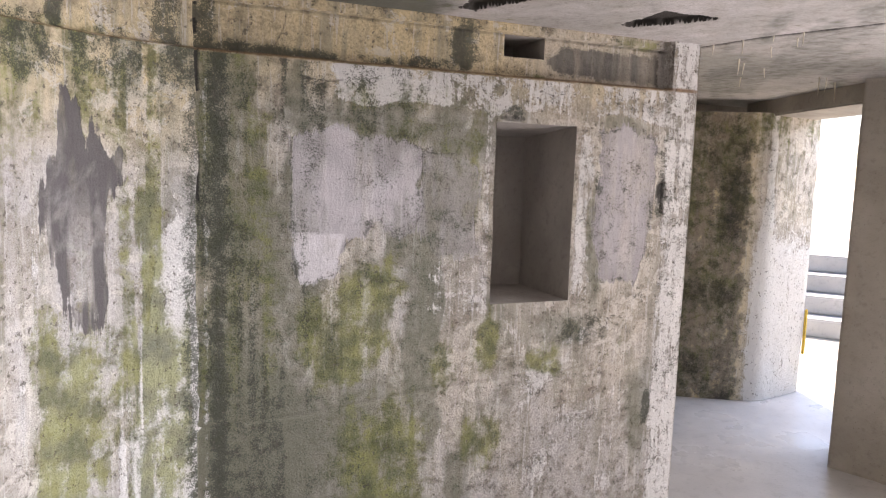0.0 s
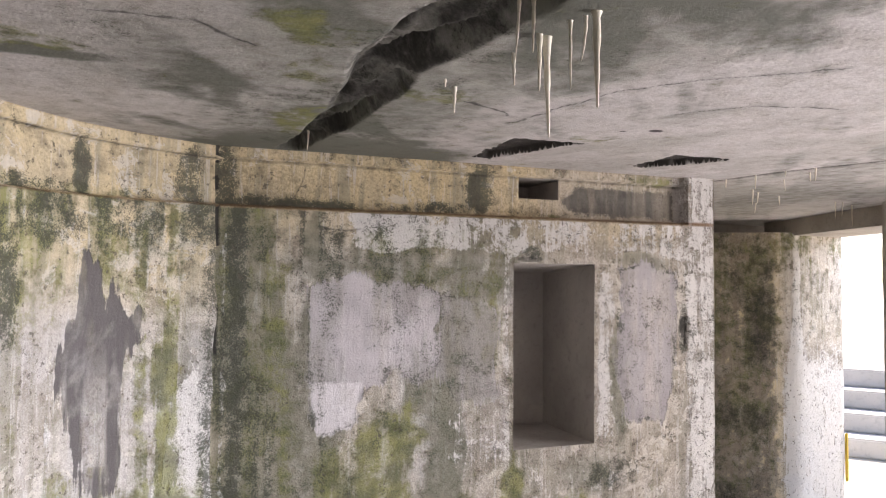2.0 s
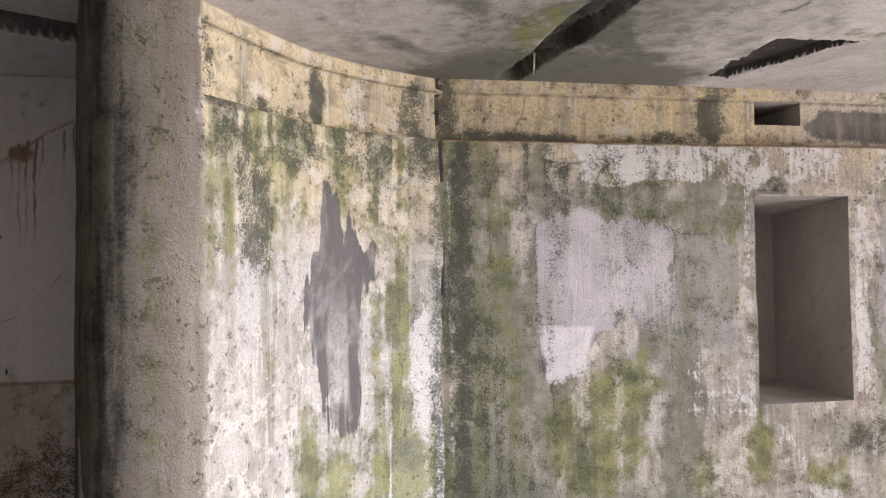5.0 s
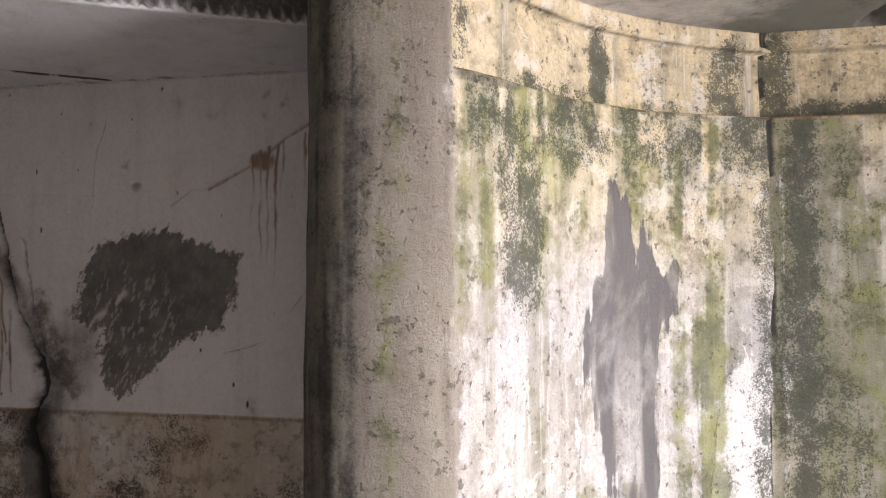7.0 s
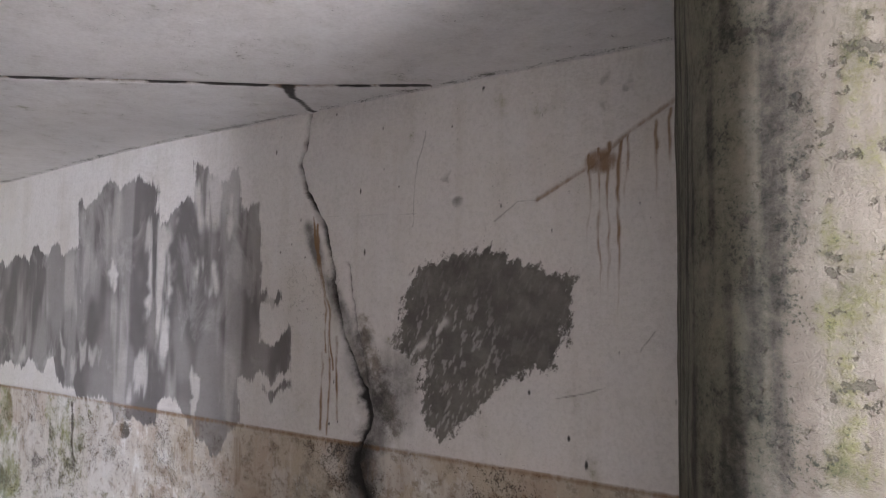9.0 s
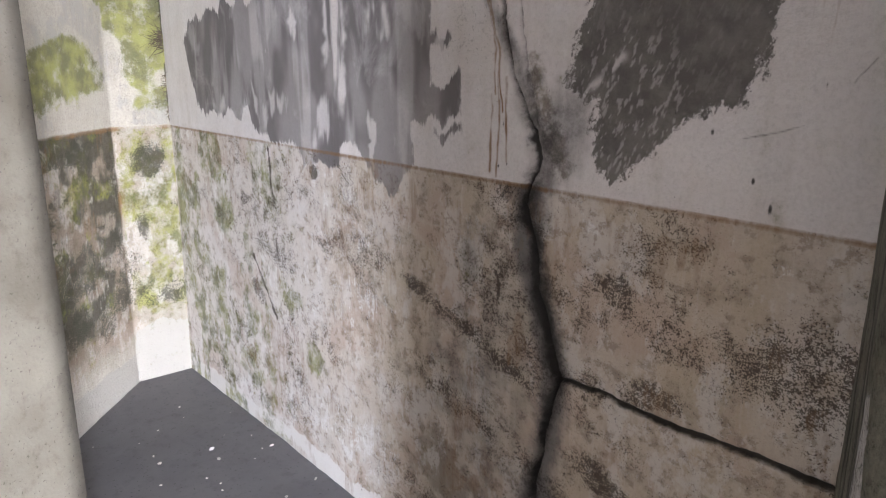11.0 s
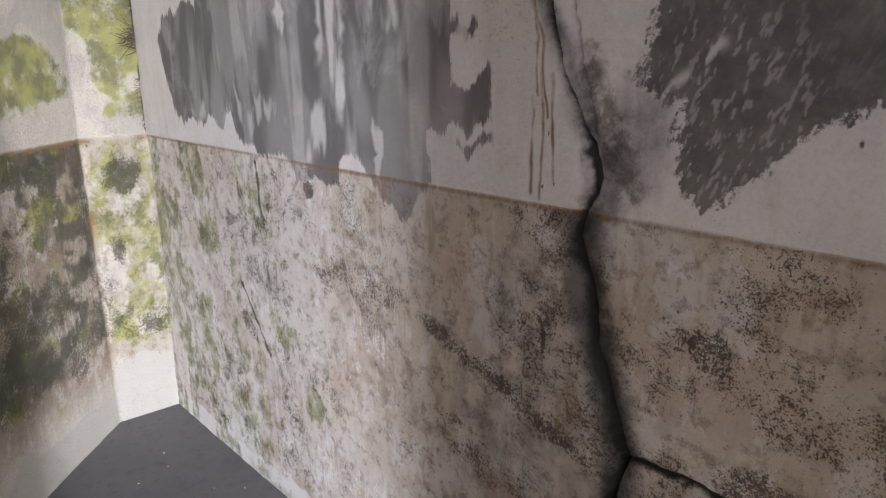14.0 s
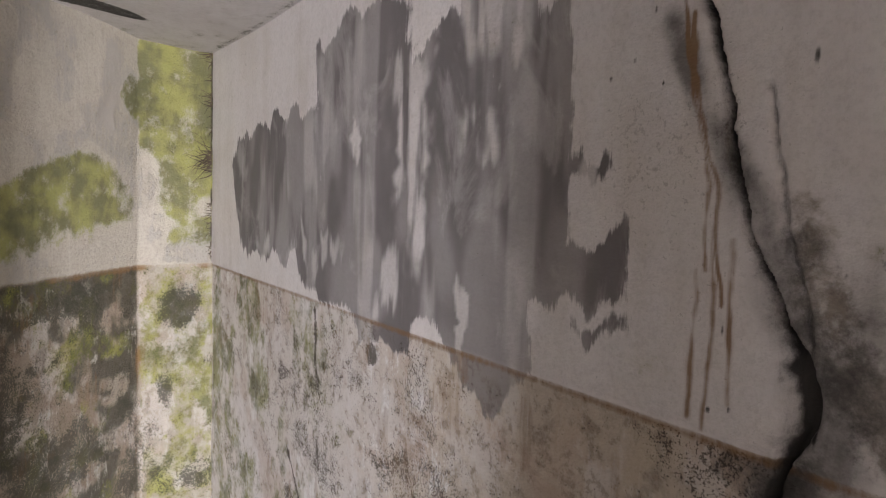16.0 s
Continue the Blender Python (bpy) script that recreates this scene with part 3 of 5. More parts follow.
recess("wall_socket", HX0, HX1, HZ0, HZ1, YN + 0.055, 2.42, M_NICHE, "square beam socket near the ceiling")

# ---- pier between the rooms, rounded towards the doorway ----
PIER = [(-0.06, 2.11), (0.01, 1.86), (0.07, 1.70), (0.10, 1.60), (0.135, 1.555), (0.205, 1.545), (0.29, 1.535), (0.36, 1.55),
        (0.47, 1.73), (0.58, 1.88), (0.70, 1.98), (0.83, 2.06), (0.945, 2.11), (0.995, 2.132)]
_pu, _px, _py = smooth_path(PIER, STEP, 7)
NOSE = float(_pu[np.argmin(np.hypot(_px - 0.36, _py - 1.55))])
PIER_LEN = float(_pu[-1]) - 0.055


def pier_relief(u, z):
    d = undulation(u, z, 41)
    s = u - NOSE
    led = 1.908 + 0.018 * s / 0.82
    ins = np.minimum(sstep(s, 0.0, 0.012), sstep(z, led, led + 0.012))
    d = d - 0.05 * ins * (1 - sstep(z, 2.078, 2.084))
    d = d - 0.028 * sstep(z, 2.078, 2.084) * sstep(s, 0, 0.012)
    ridge = np.exp(-((s + 0.004 * np.sin(z * 23)) / 0.008) ** 2)
    return d + 0.004 * ridge


def pier_layers(u, z):
    s = u - NOSE
    n, n2 = fbm(u, z, 5, 51), fbm(u, z, 18, 52)
    nv = fbm(u, z, 30, 53, 3, 3)
    sw = s + 0.02 * (fbm(u, z, 8, 57) - 0.5)
    grey = poly(sw, z, [(0.43, 1.76), (0.485, 1.71), (0.53, 1.61), (0.60, 1.61), (0.615, 1.50), (0.57, 1.44), (0.56, 1.20), (0.50, 1.06), (0.43, 1.10), (0.36, 1.30), (0.325, 1.42), (0.365, 1.55), (0.40, 1.60)])
    grey = grey - 0.04 * np.abs(n2 - 0.5) - 0.10 * (nv - 0.42)
    thin = 0.75 * sstep(nv, 0.56, 0.68) * sstep(1.5 - z, -0.1, 0.3)
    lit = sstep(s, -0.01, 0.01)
    led = 1.908 + 0.018 * s / 0.82
    band = lit * (z > led)
    wall_part = lit * (z < led)
    rn = runs(u, z, 54)
    rn2 = runs(u, z, 58, 14)
    moss = wall_part * (0.95 * np.exp(-((s - 0.665) / 0.10) ** 2) * sstep(1.72 - z, 0, 0.3) * (0.35 + 0.75 * rn) + (0.36 + 0.3 * rn) * sstep(z, 1.35, 1.75))
    moss = most(moss, 0.95 * wall_part * np.exp(-((s - 0.46) / 0.10) ** 2) * sstep(1.24 - z, 0, 0.25) * (0.3 + 0.8 * rn), 0.35 * np.exp(-((s + 0.10) / 0.05) ** 2), 0.70 * wall_part * rn2 * sstep(1.45 - z, 0, 0.5) * sstep(s, 0.2, 0.35))
    moss = most(moss, 0.6 * band * sstep(led + 0.05 - z, -0.01, 0.03) * sstep(fbm(u, 0 * z, 6, 59), 0.45, 0.6))
    # left of the nose, mould, film, black and bare tone also paint in shade
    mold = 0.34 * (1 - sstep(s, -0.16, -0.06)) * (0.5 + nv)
    mold = most(mold, wall_part * spots_of(s, z, ((0.75, 0.17, 1.66, 0.08, 0.20), (0.55, 0.12, 1.80, 0.12, 0.12), (0.6, 0.33, 1.84, 0.16, 0.07), (0.55, 0.55, 1.86, 0.14, 0.07))))
    mold = most(mold, wall_part * 0.62 * rn2 * sstep(z, 1.62, 1.86), 0.68 * np.exp(-((s - PIER_LEN + NOSE + 0.01) / 0.045) ** 2) * (z < led))
    mold = most(mold, band * spots_of(s, z, ((0.85, 0.445, 2.0, 0.035, 0.13), (0.75, 0.765, 2.0, 0.06, 0.14), (0.6, 0.30, 1.94, 0.14, 0.035), (0.6, 0.05, 2.0, 0.06, 0.12), (0.55, 0.62, 1.945, 0.1, 0.025))))
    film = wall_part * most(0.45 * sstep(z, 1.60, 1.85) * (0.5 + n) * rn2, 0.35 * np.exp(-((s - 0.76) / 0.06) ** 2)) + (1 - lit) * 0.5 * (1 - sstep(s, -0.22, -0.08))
    white = wall_part * (0.56 * sstep(1.62 - z, -0.1, 0.45) * (0.55 + 0.8 * runs(u, z, 49, 10)) + 0.30 * sstep(z, 1.5, 1.8) * rn)
    white = most(white, 0.75 * (1 - lit) * sstep(blob(s, z, -0.30, 0.85, 0.07, 0.42), 0.0, 0.3))
    tone = np.clip(most(0.9 * band, wall_part * (0.05 + 0.75 * sstep(z, 1.45, 1.85)), 0.15 * (1 - lit)), 0, 1)
    # the flank's shade goes into this black, over real dark streaks
    soot_shade = (0.40 + 0.26 * runs(u, z, 56, 40)) * (1 - sstep(s + 0.05 * (n - 0.5), -0.19, -0.05)) + 0.3 * sstep(blob(s, z, -0.02, 1.88, 0.06, 0.05), 0, 0.5)
    # first term: shade in the ledge recess beside the nose, painted as a wedge
    soot_shade = most(soot_shade, 0.6 * lit * sstep(blob(s, z, 0.06, led - 0.002, 0.16, 0.022), 0, 0.4), 0.35 * np.exp(-((z - 1.80) / 0.01) ** 2) * (1 - lit), 0.6 * np.exp(-((z - 2.080) / 0.005) ** 2) * lit)
    rust = 0.6 * lit * np.exp(-((z - led - 0.004) / 0.010) ** 2)
    # weathered render left of the nose, toned down further for its shade
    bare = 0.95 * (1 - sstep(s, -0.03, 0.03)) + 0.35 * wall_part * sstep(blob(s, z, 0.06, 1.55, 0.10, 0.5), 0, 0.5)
    return dict(grey=np.minimum(grey, 0.03), bare=bare, moss=moss * (0.6 + 0.8 * n), mold=mold, tone=tone, soot_shade=soot_shade, rust=rust, film=film, white=white, thin=thin)


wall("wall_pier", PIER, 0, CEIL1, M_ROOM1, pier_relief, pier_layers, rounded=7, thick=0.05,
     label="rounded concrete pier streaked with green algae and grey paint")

# ---- second room ----
CRACK = [(-0.98, 2.11), (-1.03, 1.95), (-1.00, 1.86), (-0.94, 1.78), (-0.90, 1.62), (-0.86, 1.50), (-0.80, 1.38),
         (-0.79, 1.30), (-0.815, 1.20), (-0.78, 1.05), (-0.745, 0.92), (-0.70, 0.79), (-0.74, 0.57), (-0.755, 0.37), (-0.69, 0.0)]
BRANCH = [(-0.70, 0.79), (-0.55, 0.80), (-0.41, 0.79), (-0.20, 0.80), (0.05, 0.795)]
SIDE = [(-0.86, 1.68), (-0.82, 1.54), (-0.79, 1.44), (-0.78, 1.36)]
CX0 = -3.15


def crack_lines(x, z):
    wx = x + 0.03 * (fbm(x, z, 12, 61) - 0.5) + 0.008 * (fbm(x, z, 60, 65) - 0.5)
    wz = z + 0.02 * (fbm(x, z, 12, 62) - 0.5)
    a, ta = line_dist(wx, wz, CRACK)
    b, tb = line_dist(wx, wz, BRANCH)
    c, tc = line_dist(wx, wz, SIDE)
    return a, ta, b, tb, c, tc


def crack_relief(u, z):
    x = CX0 + u
    a, ta, b, _, c, _ = crack_lines(x, z)
    d = undulation(x, z, 63, 0.004)
    d = d + 0.004 * sstep(z, WAINSCOT, WAINSCOT + 0.006)
    d = d + 0.004 * (fbm(x, z, 45, 64, 3) - 0.5) * (z < WAINSCOT)
    wide = 0.005 + 0.013 * np.exp(-((z - 1.33) / 0.05) ** 2) * (0.5 + fbm(x, z, 30, 60)) + 0.002 * (z < 1.2)
    d = d - 0.04 * (1 - sstep(a, wide * 0.25, wide * 1.7))
    d = d + 0.003 * np.exp(-((a - 0.05) / 0.03) ** 2) * sstep(1.75 - z, 0, 0.3) * sstep(z, 1.1, 1.3)
    d = d - 0.014 * (1 - sstep(b, 0.004, 0.010))
    d = d - 0.006 * (1 - sstep(c, 0.002, 0.006))
    dg, _ = line_dist(x, z, [(-0.34, 1.80), (-0.22, 1.86), (-0.14, 1.92), (-0.05, 1.97)])
    return d - 0.006 * np.exp(-(dg / 0.006) ** 2)


def crack_layers(u, z):
    x = CX0 + u
    a, ta, b, _, c, _ = crack_lines(x, z)
    n, n2 = fbm(x, z, 5, 71), fbm(x, z, 18, 72)
    nv = fbm(x, z, 26, 73, 3, 3)
    low = 1 - sstep(z, WAINSCOT - 0.004, WAINSCOT + 0.004)
    low_n = sstep(x + 1.0, -1.2, -0.2)
    # grey roller paint, laid on in upright strokes
    zb = z + 0.10 * (fbm(x, 0 * z, 14, 74, 2) - 0.5) + 0.015 * (n2 - 0.5)
    xb = x + 0.03 * (fbm(0 * x, z, 9, 75, 2) - 0.5) + 0.012 * (n2 - 0.5)
    g1 = poly(xb, zb, [(-2.86, 1.60), (-2.78, 1.72), (-2.37, 1.76), (-2.13, 1.75), (-2.14, 1.91), (-1.95, 1.99), (-1.67, 1.98), (-1.65, 1.84), (-1.48, 1.86), (-1.48, 1.97), (-1.29, 1.96), (-1.25, 1.86), (-1.19, 1.87),
                       (-1.17, 1.48), (-1.05, 1.50), (-1.05, 1.385), (-1.25, 1.385), (-1.24, 1.27), (-1.35, 1.17), (-1.48, 1.20), (-1.53, 1.27), (-1.62, 1.30), (-1.64, 1.235), (-1.86, 1.215), (-1.89, 1.27), (-2.18, 1.28), (-2.26, 1.34), (-2.70, 1.34)])
    g1 = most(g1, rbox(xb, zb, -1.19, -1.09, 1.585, 1.615), rbox(xb, zb, -1.15, -1.04, 1.345, 1.362))
    g1 = np.minimum(g1, 0.020)
    stroke = fbm(x, z, 16, 48, 4, 1.6)
    thin = 0.28 * sstep(stroke, 0.52, 0.66) + 0.25 * sstep(fbm(x, z, 7, 47, 3, 3), 0.5, 0.66)
    gaps = sstep(fbm(x, z, 30, 40, 4, 5), 0.36, 0.56)
    thin = most(thin, *(k * gaps * sstep(blob(x + 0.07 * (n2 - 0.5), z + 0.30 * (stroke - 0.5), a_, b_, ra, rb), -0.2, 0.35) for k, a_, b_, ra, rb in (
        (0.85, -1.64, 1.56, 0.06, 0.22), (0.8, -1.38, 1.90, 0.13, 0.10), (0.95, -1.89, 1.70, 0.025, 0.06), (0.8, -1.41, 1.66, 0.06, 0.07), (0.7, -1.66, 1.74, 0.09, 0.06), (0.75, -1.75, 1.30, 0.12, 0.07), (0.6, -2.25, 1.38, 0.35, 0.05), (0.7, -1.12, 1.56, 0.05, 0.05), (0.8, -1.44, 1.31, 0.02, 0.07))))
    # dark cement scraped on with a trowel
    diag = fbm(x - 0.6 * z, z + 0.6 * x, 95, 77, 3, 34)
    g2 = poly(x + 0.03 * (n2 - 0.5), z + 0.03 * (n - 0.5), [(-0.715, 1.49), (-0.68, 1.60), (-0.63, 1.68), (-0.53, 1.705), (-0.455, 1.715), (-0.37, 1.675), (-0.25, 1.635), (-0.275, 1.53), (-0.29, 1.455), (-0.37, 1.43), (-0.46, 1.38), (-0.53, 1.30), (-0.575, 1.285), (-0.625, 1.32), (-0.635, 1.39), (-0.624, 1.46), (-0.664, 1.46)])
    g2 = np.minimum(g2 - 0.05 * (diag - 0.40), 0.034)
    notch, _ = line_dist(x, z, [(-0.66, 1.475), (-0.61, 1.50), (-0.565, 1.545)])
    scrape = sstep(fbm(x - 0.4 * z, z + 0.4 * x, 150, 46, 3, 48), 0.60, 0.68)
    thin = most(thin * (x < -1.0), 0.75 * np.exp(-(notch / 0.010) ** 2) * sstep(diag, 0.40, 0.56), 0.34 * scrape * (x > -0.9) * (0.20 + 0.80 * sstep(blob(x, z, -0.55, 1.45, 0.14, 0.16), -0.2, 0.3)))
    xw, zw = x + 0.10 * (n2 - 0.5), z + 0.16 * (n - 0.5)
    moss = low * most(0.60 * sstep(-1.5 - x, 0, 1.0) * sstep(fbm(x, z, 8, 78, 4, 3.5), 0.46, 0.60), spots_of(xw, zw, ((0.7, -2.62, 1.12, 0.12, 0.12), (0.8, -2.55, 0.92, 0.14, 0.17), (0.65, -2.02, 0.70, 0.13, 0.10), (0.6, -1.84, 0.46, 0.10, 0.14), (0.6, -2.75, 0.45, 0.16, 0.35), (0.55, -2.35, 0.25, 0.25, 0.14), (0.7, -3.02, 0.9, 0.08, 0.5))))
    bare = low * (0.12 * low_n + 0.22 * sstep(fbm(x, z, 3.5, 79), 0.45, 0.65) + 0.3 * sstep(blob(x, z, -1.0, 0.30, 0.3, 0.5), 0, 0.6))
    clus = sstep(fbm(x, z + 0.3 * x, 4.5, 76, 5, 7), 0.46, 0.66)
    mold = low * (0.21 + 0.20 * clus + 0.03 * low_n)
    mold = np.maximum(mold, low * 0.62 * np.exp(-((z - 0.83 + 0.35 * (x + 1.05)) / 0.04) ** 2) * sstep(blob(x, z, -1.05, 0.8, 0.35, 0.4), 0, 0.3))
    mold = np.maximum(mold, low * 0.55 * sstep(blob(x, z, -0.12, 0.98, 0.25, 0.14), -0.2, 0.6))
    mold = np.maximum(mold, 0.7 * sstep(blob(x, z, -1.80, 1.17, 0.04, 0.04), 0, 0.5))
    mold = most(mold, low * spots_of(xw, zw, ((0.55, -0.45, 0.84, 0.12, 0.05), (0.58, -0.55, 0.57, 0.14, 0.07), (0.55, -0.37, 0.47, 0.12, 0.10), (0.58, -0.14, 0.62, 0.16, 0.10), (0.6, -2.34, 1.02, 0.05, 0.035), (0.6, -2.27, 0.62, 0.08, 0.06), (0.5, -1.6, 0.95, 0.35, 0.12), (0.52, -2.10, 0.85, 0.25, 0.10), (0.55, -0.53, 1.06, 0.06, 0.03))))
    for line in ([(-2.12, 1.22), (-2.115, 1.10), (-2.10, 1.00)], [(-2.10, 0.88), (-2.08, 0.76)], [(-0.935, 1.02), (-0.905, 1.005), (-0.90, 0.94)], [(-2.30, 0.78), (-2.12, 0.55)]):
        dl, _ = line_dist(x + 0.03 * (n2 - 0.5), z, line)
        mold = most(mold, 0.75 * np.exp(-(dl / 0.010) ** 2) * (0.5 + n2))
    tone = low * (0.22 + 0.60 * low_n)
    base_wash = low * sstep(0.11 + 0.10 * (n - 0.5) - z, 0, 0.05) * sstep(-1.15 - x, 0, 0.3)
    white = most(0.75 * base_wash, low * 0.44 * sstep(fbm(x, z, 5, 45, 4, 4), 0.42, 0.6) * sstep(-1.0 - x, 0, 0.5), low * 0.30 * sstep(fbm(x, z, 6, 44), 0.48, 0.62), 0.45 * low * sstep(blob(xw, z, -0.64, 1.20, 0.05, 0.06), 0, 0.5))
    mold = mold * (1 - 0.8 * base_wash)
    rim = np.exp(-((z - WAINSCOT + 0.004) / 0.010) ** 2)
    rust = 0.62 * rim * (0.5 + n)
    rust = most(rust, 0.62 * np.exp(-(a / 0.013) ** 2) * sstep(z, 1.38, 1.5) * (0.3 + n2))
    wob = 0.022 * (fbm(x, z, 22, 68, 3, 14) - 0.5)
    for line, k, wd in (([(-0.975, 1.80), (-0.945, 1.66), (-0.915, 1.55), (-0.90, 1.42)], 0.85, 0.0045), ([(-0.955, 1.78), (-0.955, 1.68), (-0.93, 1.58), (-0.925, 1.46)], 0.75, 0.004),
                        ([(-0.915, 1.52), (-0.915, 1.26)], 0.5, 0.0045), ([(-0.885, 1.50), (-0.885, 1.30)], 0.5, 0.004), ([(-0.94, 1.46), (-0.94, 1.27)], 0.45, 0.004)):
        dl, _ = line_dist(x + wob, z, line)
        rust = np.maximum(rust, 0.75 * k * np.exp(-(dl / wd) ** 2) * (0.3 + 1.2 * n2) + 0.36 * np.exp(-(dl / 0.016) ** 2) * (0.4 + n2))
    for dx, top, foot, k in ((-0.225, 1.88, 1.66, 0.8), (-0.205, 1.89, 1.52, 0.85), (-0.185, 1.90, 1.58, 0.8), (-0.165, 1.90, 1.44, 0.7), (-0.148, 1.91, 1.70, 0.65), (-0.09, 1.93, 1.66, 0.5), (-0.065, 1.95, 1.70, 0.5), (-0.04, 1.95, 1.74, 0.45)):
        dl, _ = line_dist(x + wob, z, [(dx, top), (dx - 0.004, foot)])
        rust = np.maximum(rust, (0.70 * k * np.exp(-(dl / 0.0040) ** 2) * (0.2 + 1.4 * n2) + 0.30 * np.exp(-(dl / 0.012) ** 2) * (0.5 + n)) * (0.35 + 0.65 * sstep(z, foot, top)))
    dg, _ = line_dist(x, z, [(-0.34, 1.80), (-0.22, 1.86), (-0.14, 1.92), (-0.05, 1.97)])
    rust = most(rust, 0.6 * np.exp(-(dg / 0.008) ** 2), 0.75 * sstep(blob(x + 0.03 * (n2 - 0.5), z, -0.20, 1.865, 0.045, 0.035), -0.2, 0.6))
    rust = np.maximum(rust, 0.50 * low * sstep(blob(x, z, -1.02, 0.40, 0.24, 0.50), 0, 0.8) * sstep(fbm(x, z, 14, 59), 0.45, 0.6))
    rust = np.maximum(rust, 0.45 * low * sstep(fbm(x, z, 11, 58, 4, 6), 0.60, 0.70))
    halo = 0.0062 + 0.012 * np.exp(-((z - 1.33) / 0.05) ** 2) * (0.4 + 1.2 * n2) + 0.005 * sstep(1.3 - z, 0, 0.1)
    damp = np.where(z < 1.28, 0.040, 0.020) * (0.3 + 1.4 * n)
    soot_shade = np.maximum((0.75 + 1.0 * n2) * np.exp(-(a / ((0.55 + 0.9 * n2) * halo)) ** 2), np.exp(-(a / damp) ** 2) * (0.34 + 0.30 * sstep(1.35 - z, 0, 0.15)) * (0.3 + 1.4 * n2))
    soot_shade = np.maximum(soot_shade, (0.5 + 0.5 * n2) * np.exp(-(b / 0.008) ** 2) + 0.5 * n2 * np.exp(-(b / 0.018) ** 2))
    soot_shade = np.maximum(soot_shade, 0.55 * np.exp(-(c / 0.006) ** 2))
    soot_shade = np.maximum(soot_shade, 1.3 * (n2 - 0.1) * sstep(blob(x + 0.1 * (n2 - 0.5), z + 0.1 * (n - 0.5), -0.86, 1.235, 0.075, 0.035), 0, 0.6))
    up_smear, _ = line_dist(x + 0.05 * (n - 0.5), z, [(-1.0, 1.78), (-0.90, 1.62), (-0.82, 1.48), (-0.75, 1.36), (-0.76, 1.26)])
    low_smear, _ = line_dist(x + 0.06 * (n - 0.5), z, [(-0.79, 1.26), (-0.80, 1.12), (-0.735, 0.90), (-0.70, 0.80), (-0.75, 0.52), (-0.735, 0.0)])
    film = most(0.60 * np.exp(-(up_smear / (0.022 + 0.026 * sstep(1.7 - z, 0, 0.3))) ** 2) * (0.3 + 1.1 * n2), 0.85 * np.exp(-(low_smear / 0.055) ** 2) * low * (0.6 + 0.5 * n))
    film = most(film, 0.34 * low * sstep(blob(xw, zw, -0.90, 0.15, 0.24, 0.30), -0.1, 0.8), 0.30 * low * sstep(blob(xw, zw, -0.95, 0.70, 0.32, 0.62), 0, 0.6) * (0.4 + n2), 0.4 * sstep(blob(x, zw, -0.70, 1.40, 0.10, 0.2), -0.1, 0.7) * (1 - low))
    wet = sstep(blob(x + 0.12 * (n - 0.5), z, -0.74 - 0.35 * (z - 1.40), 1.42, 0.075, 0.32), -0.1, 0.9) * (z > 1.2)
    bare = np.maximum(bare, 0.62 * wet)
    bare = np.maximum(bare, 0.55 * np.exp(-(a / 0.10) ** 2) * low)
    soot_shade = np.maximum(soot_shade, 0.46 * wet * (0.4 + 1.2 * n2))
    spots = np.random.RandomState(67)
    for _ in range(46):
        px, pz, pr, pe, sh = spots.uniform(-1.15, -0.02), spots.uniform(1.27, 2.06), spots.uniform(0.0022, 0.0046), spots.uniform(1, 3), spots.uniform(0.5, 1.0)
        soot_shade = np.maximum(soot_shade, sh * np.exp(-((x - px) / pr) ** 2 - ((z - pz) / (pr * pe)) ** 2))
    for line in ([(-0.30, 1.40), (-0.24, 1.415), (-0.19, 1.43)], [(-0.62, 1.98), (-0.655, 1.86), (-0.66, 1.76)], [(-0.12, 1.50), (-0.10, 1.54)], [(-0.44, 1.76), (-0.38, 1.80), (-0.34, 1.80)]):
        dl, _ = line_dist(x + 0.02 * (n2 - 0.5), z, line)
        soot_shade = np.maximum(soot_shade, 0.5 * np.exp(-(dl / 0.0035) ** 2))
    soot_shade = np.maximum(soot_shade, 0.55 * sstep(blob(x, z, -0.60, 0.0, 0.5, 0.25), 0, 0.9))
    # thumb marks, hairlines and drips on the white paint
    for line in ([(-2.10, 2.02), (-2.05, 1.98)], [(-0.47, 1.78), (-0.46, 1.74)], [(-0.93, 1.80), (-0.65, 1.79)]):
        dl, _ = line_dist(x + 0.02 * (n2 - 0.5), z, line)
        soot_shade = most(soot_shade, 0.42 * np.exp(-(dl / 0.003) ** 2))
    film = most(film, 0.38 * sstep(blob(x, z, -0.545, 1.84, 0.05, 0.055), 0, 0.5) * sstep(fbm(x, z, 30, 43), 0.4, 0.6), 0.34 * sstep(blob(x, z, -0.17, 2.0, 0.05, 0.06), 0, 0.5) * sstep(fbm(x, z, 30, 42), 0.4, 0.6))
    return dict(grey=g1, dark=g2, bare=bare, moss=moss, mold=mold, tone=tone, soot_shade=soot_shade, rust=rust, film=film, white=white, thin=np.clip(thin, 0, 0.95))


wall("wall_cracked", [(CX0, 2.10), (0.02, 2.10)], 0, CEIL2 + 0.03, M_ROOM2, crack_relief, crack_layers, thick=0.3, marks=(WAINSCOT,), fine=(2.02, 3.10, 0.0030), zstep=0.0042,
     label="cracked wall, white above and mouldy bare plaster below")


def end_relief(u, z):
    return undulation(u, z, 81, 0.004) + 0.004 * (fbm(u, z, 45, 84, 3) - 0.5) * (z < WAINSCOT) + 0.003 * sstep(z, WAINSCOT, WAINSCOT + 0.006)


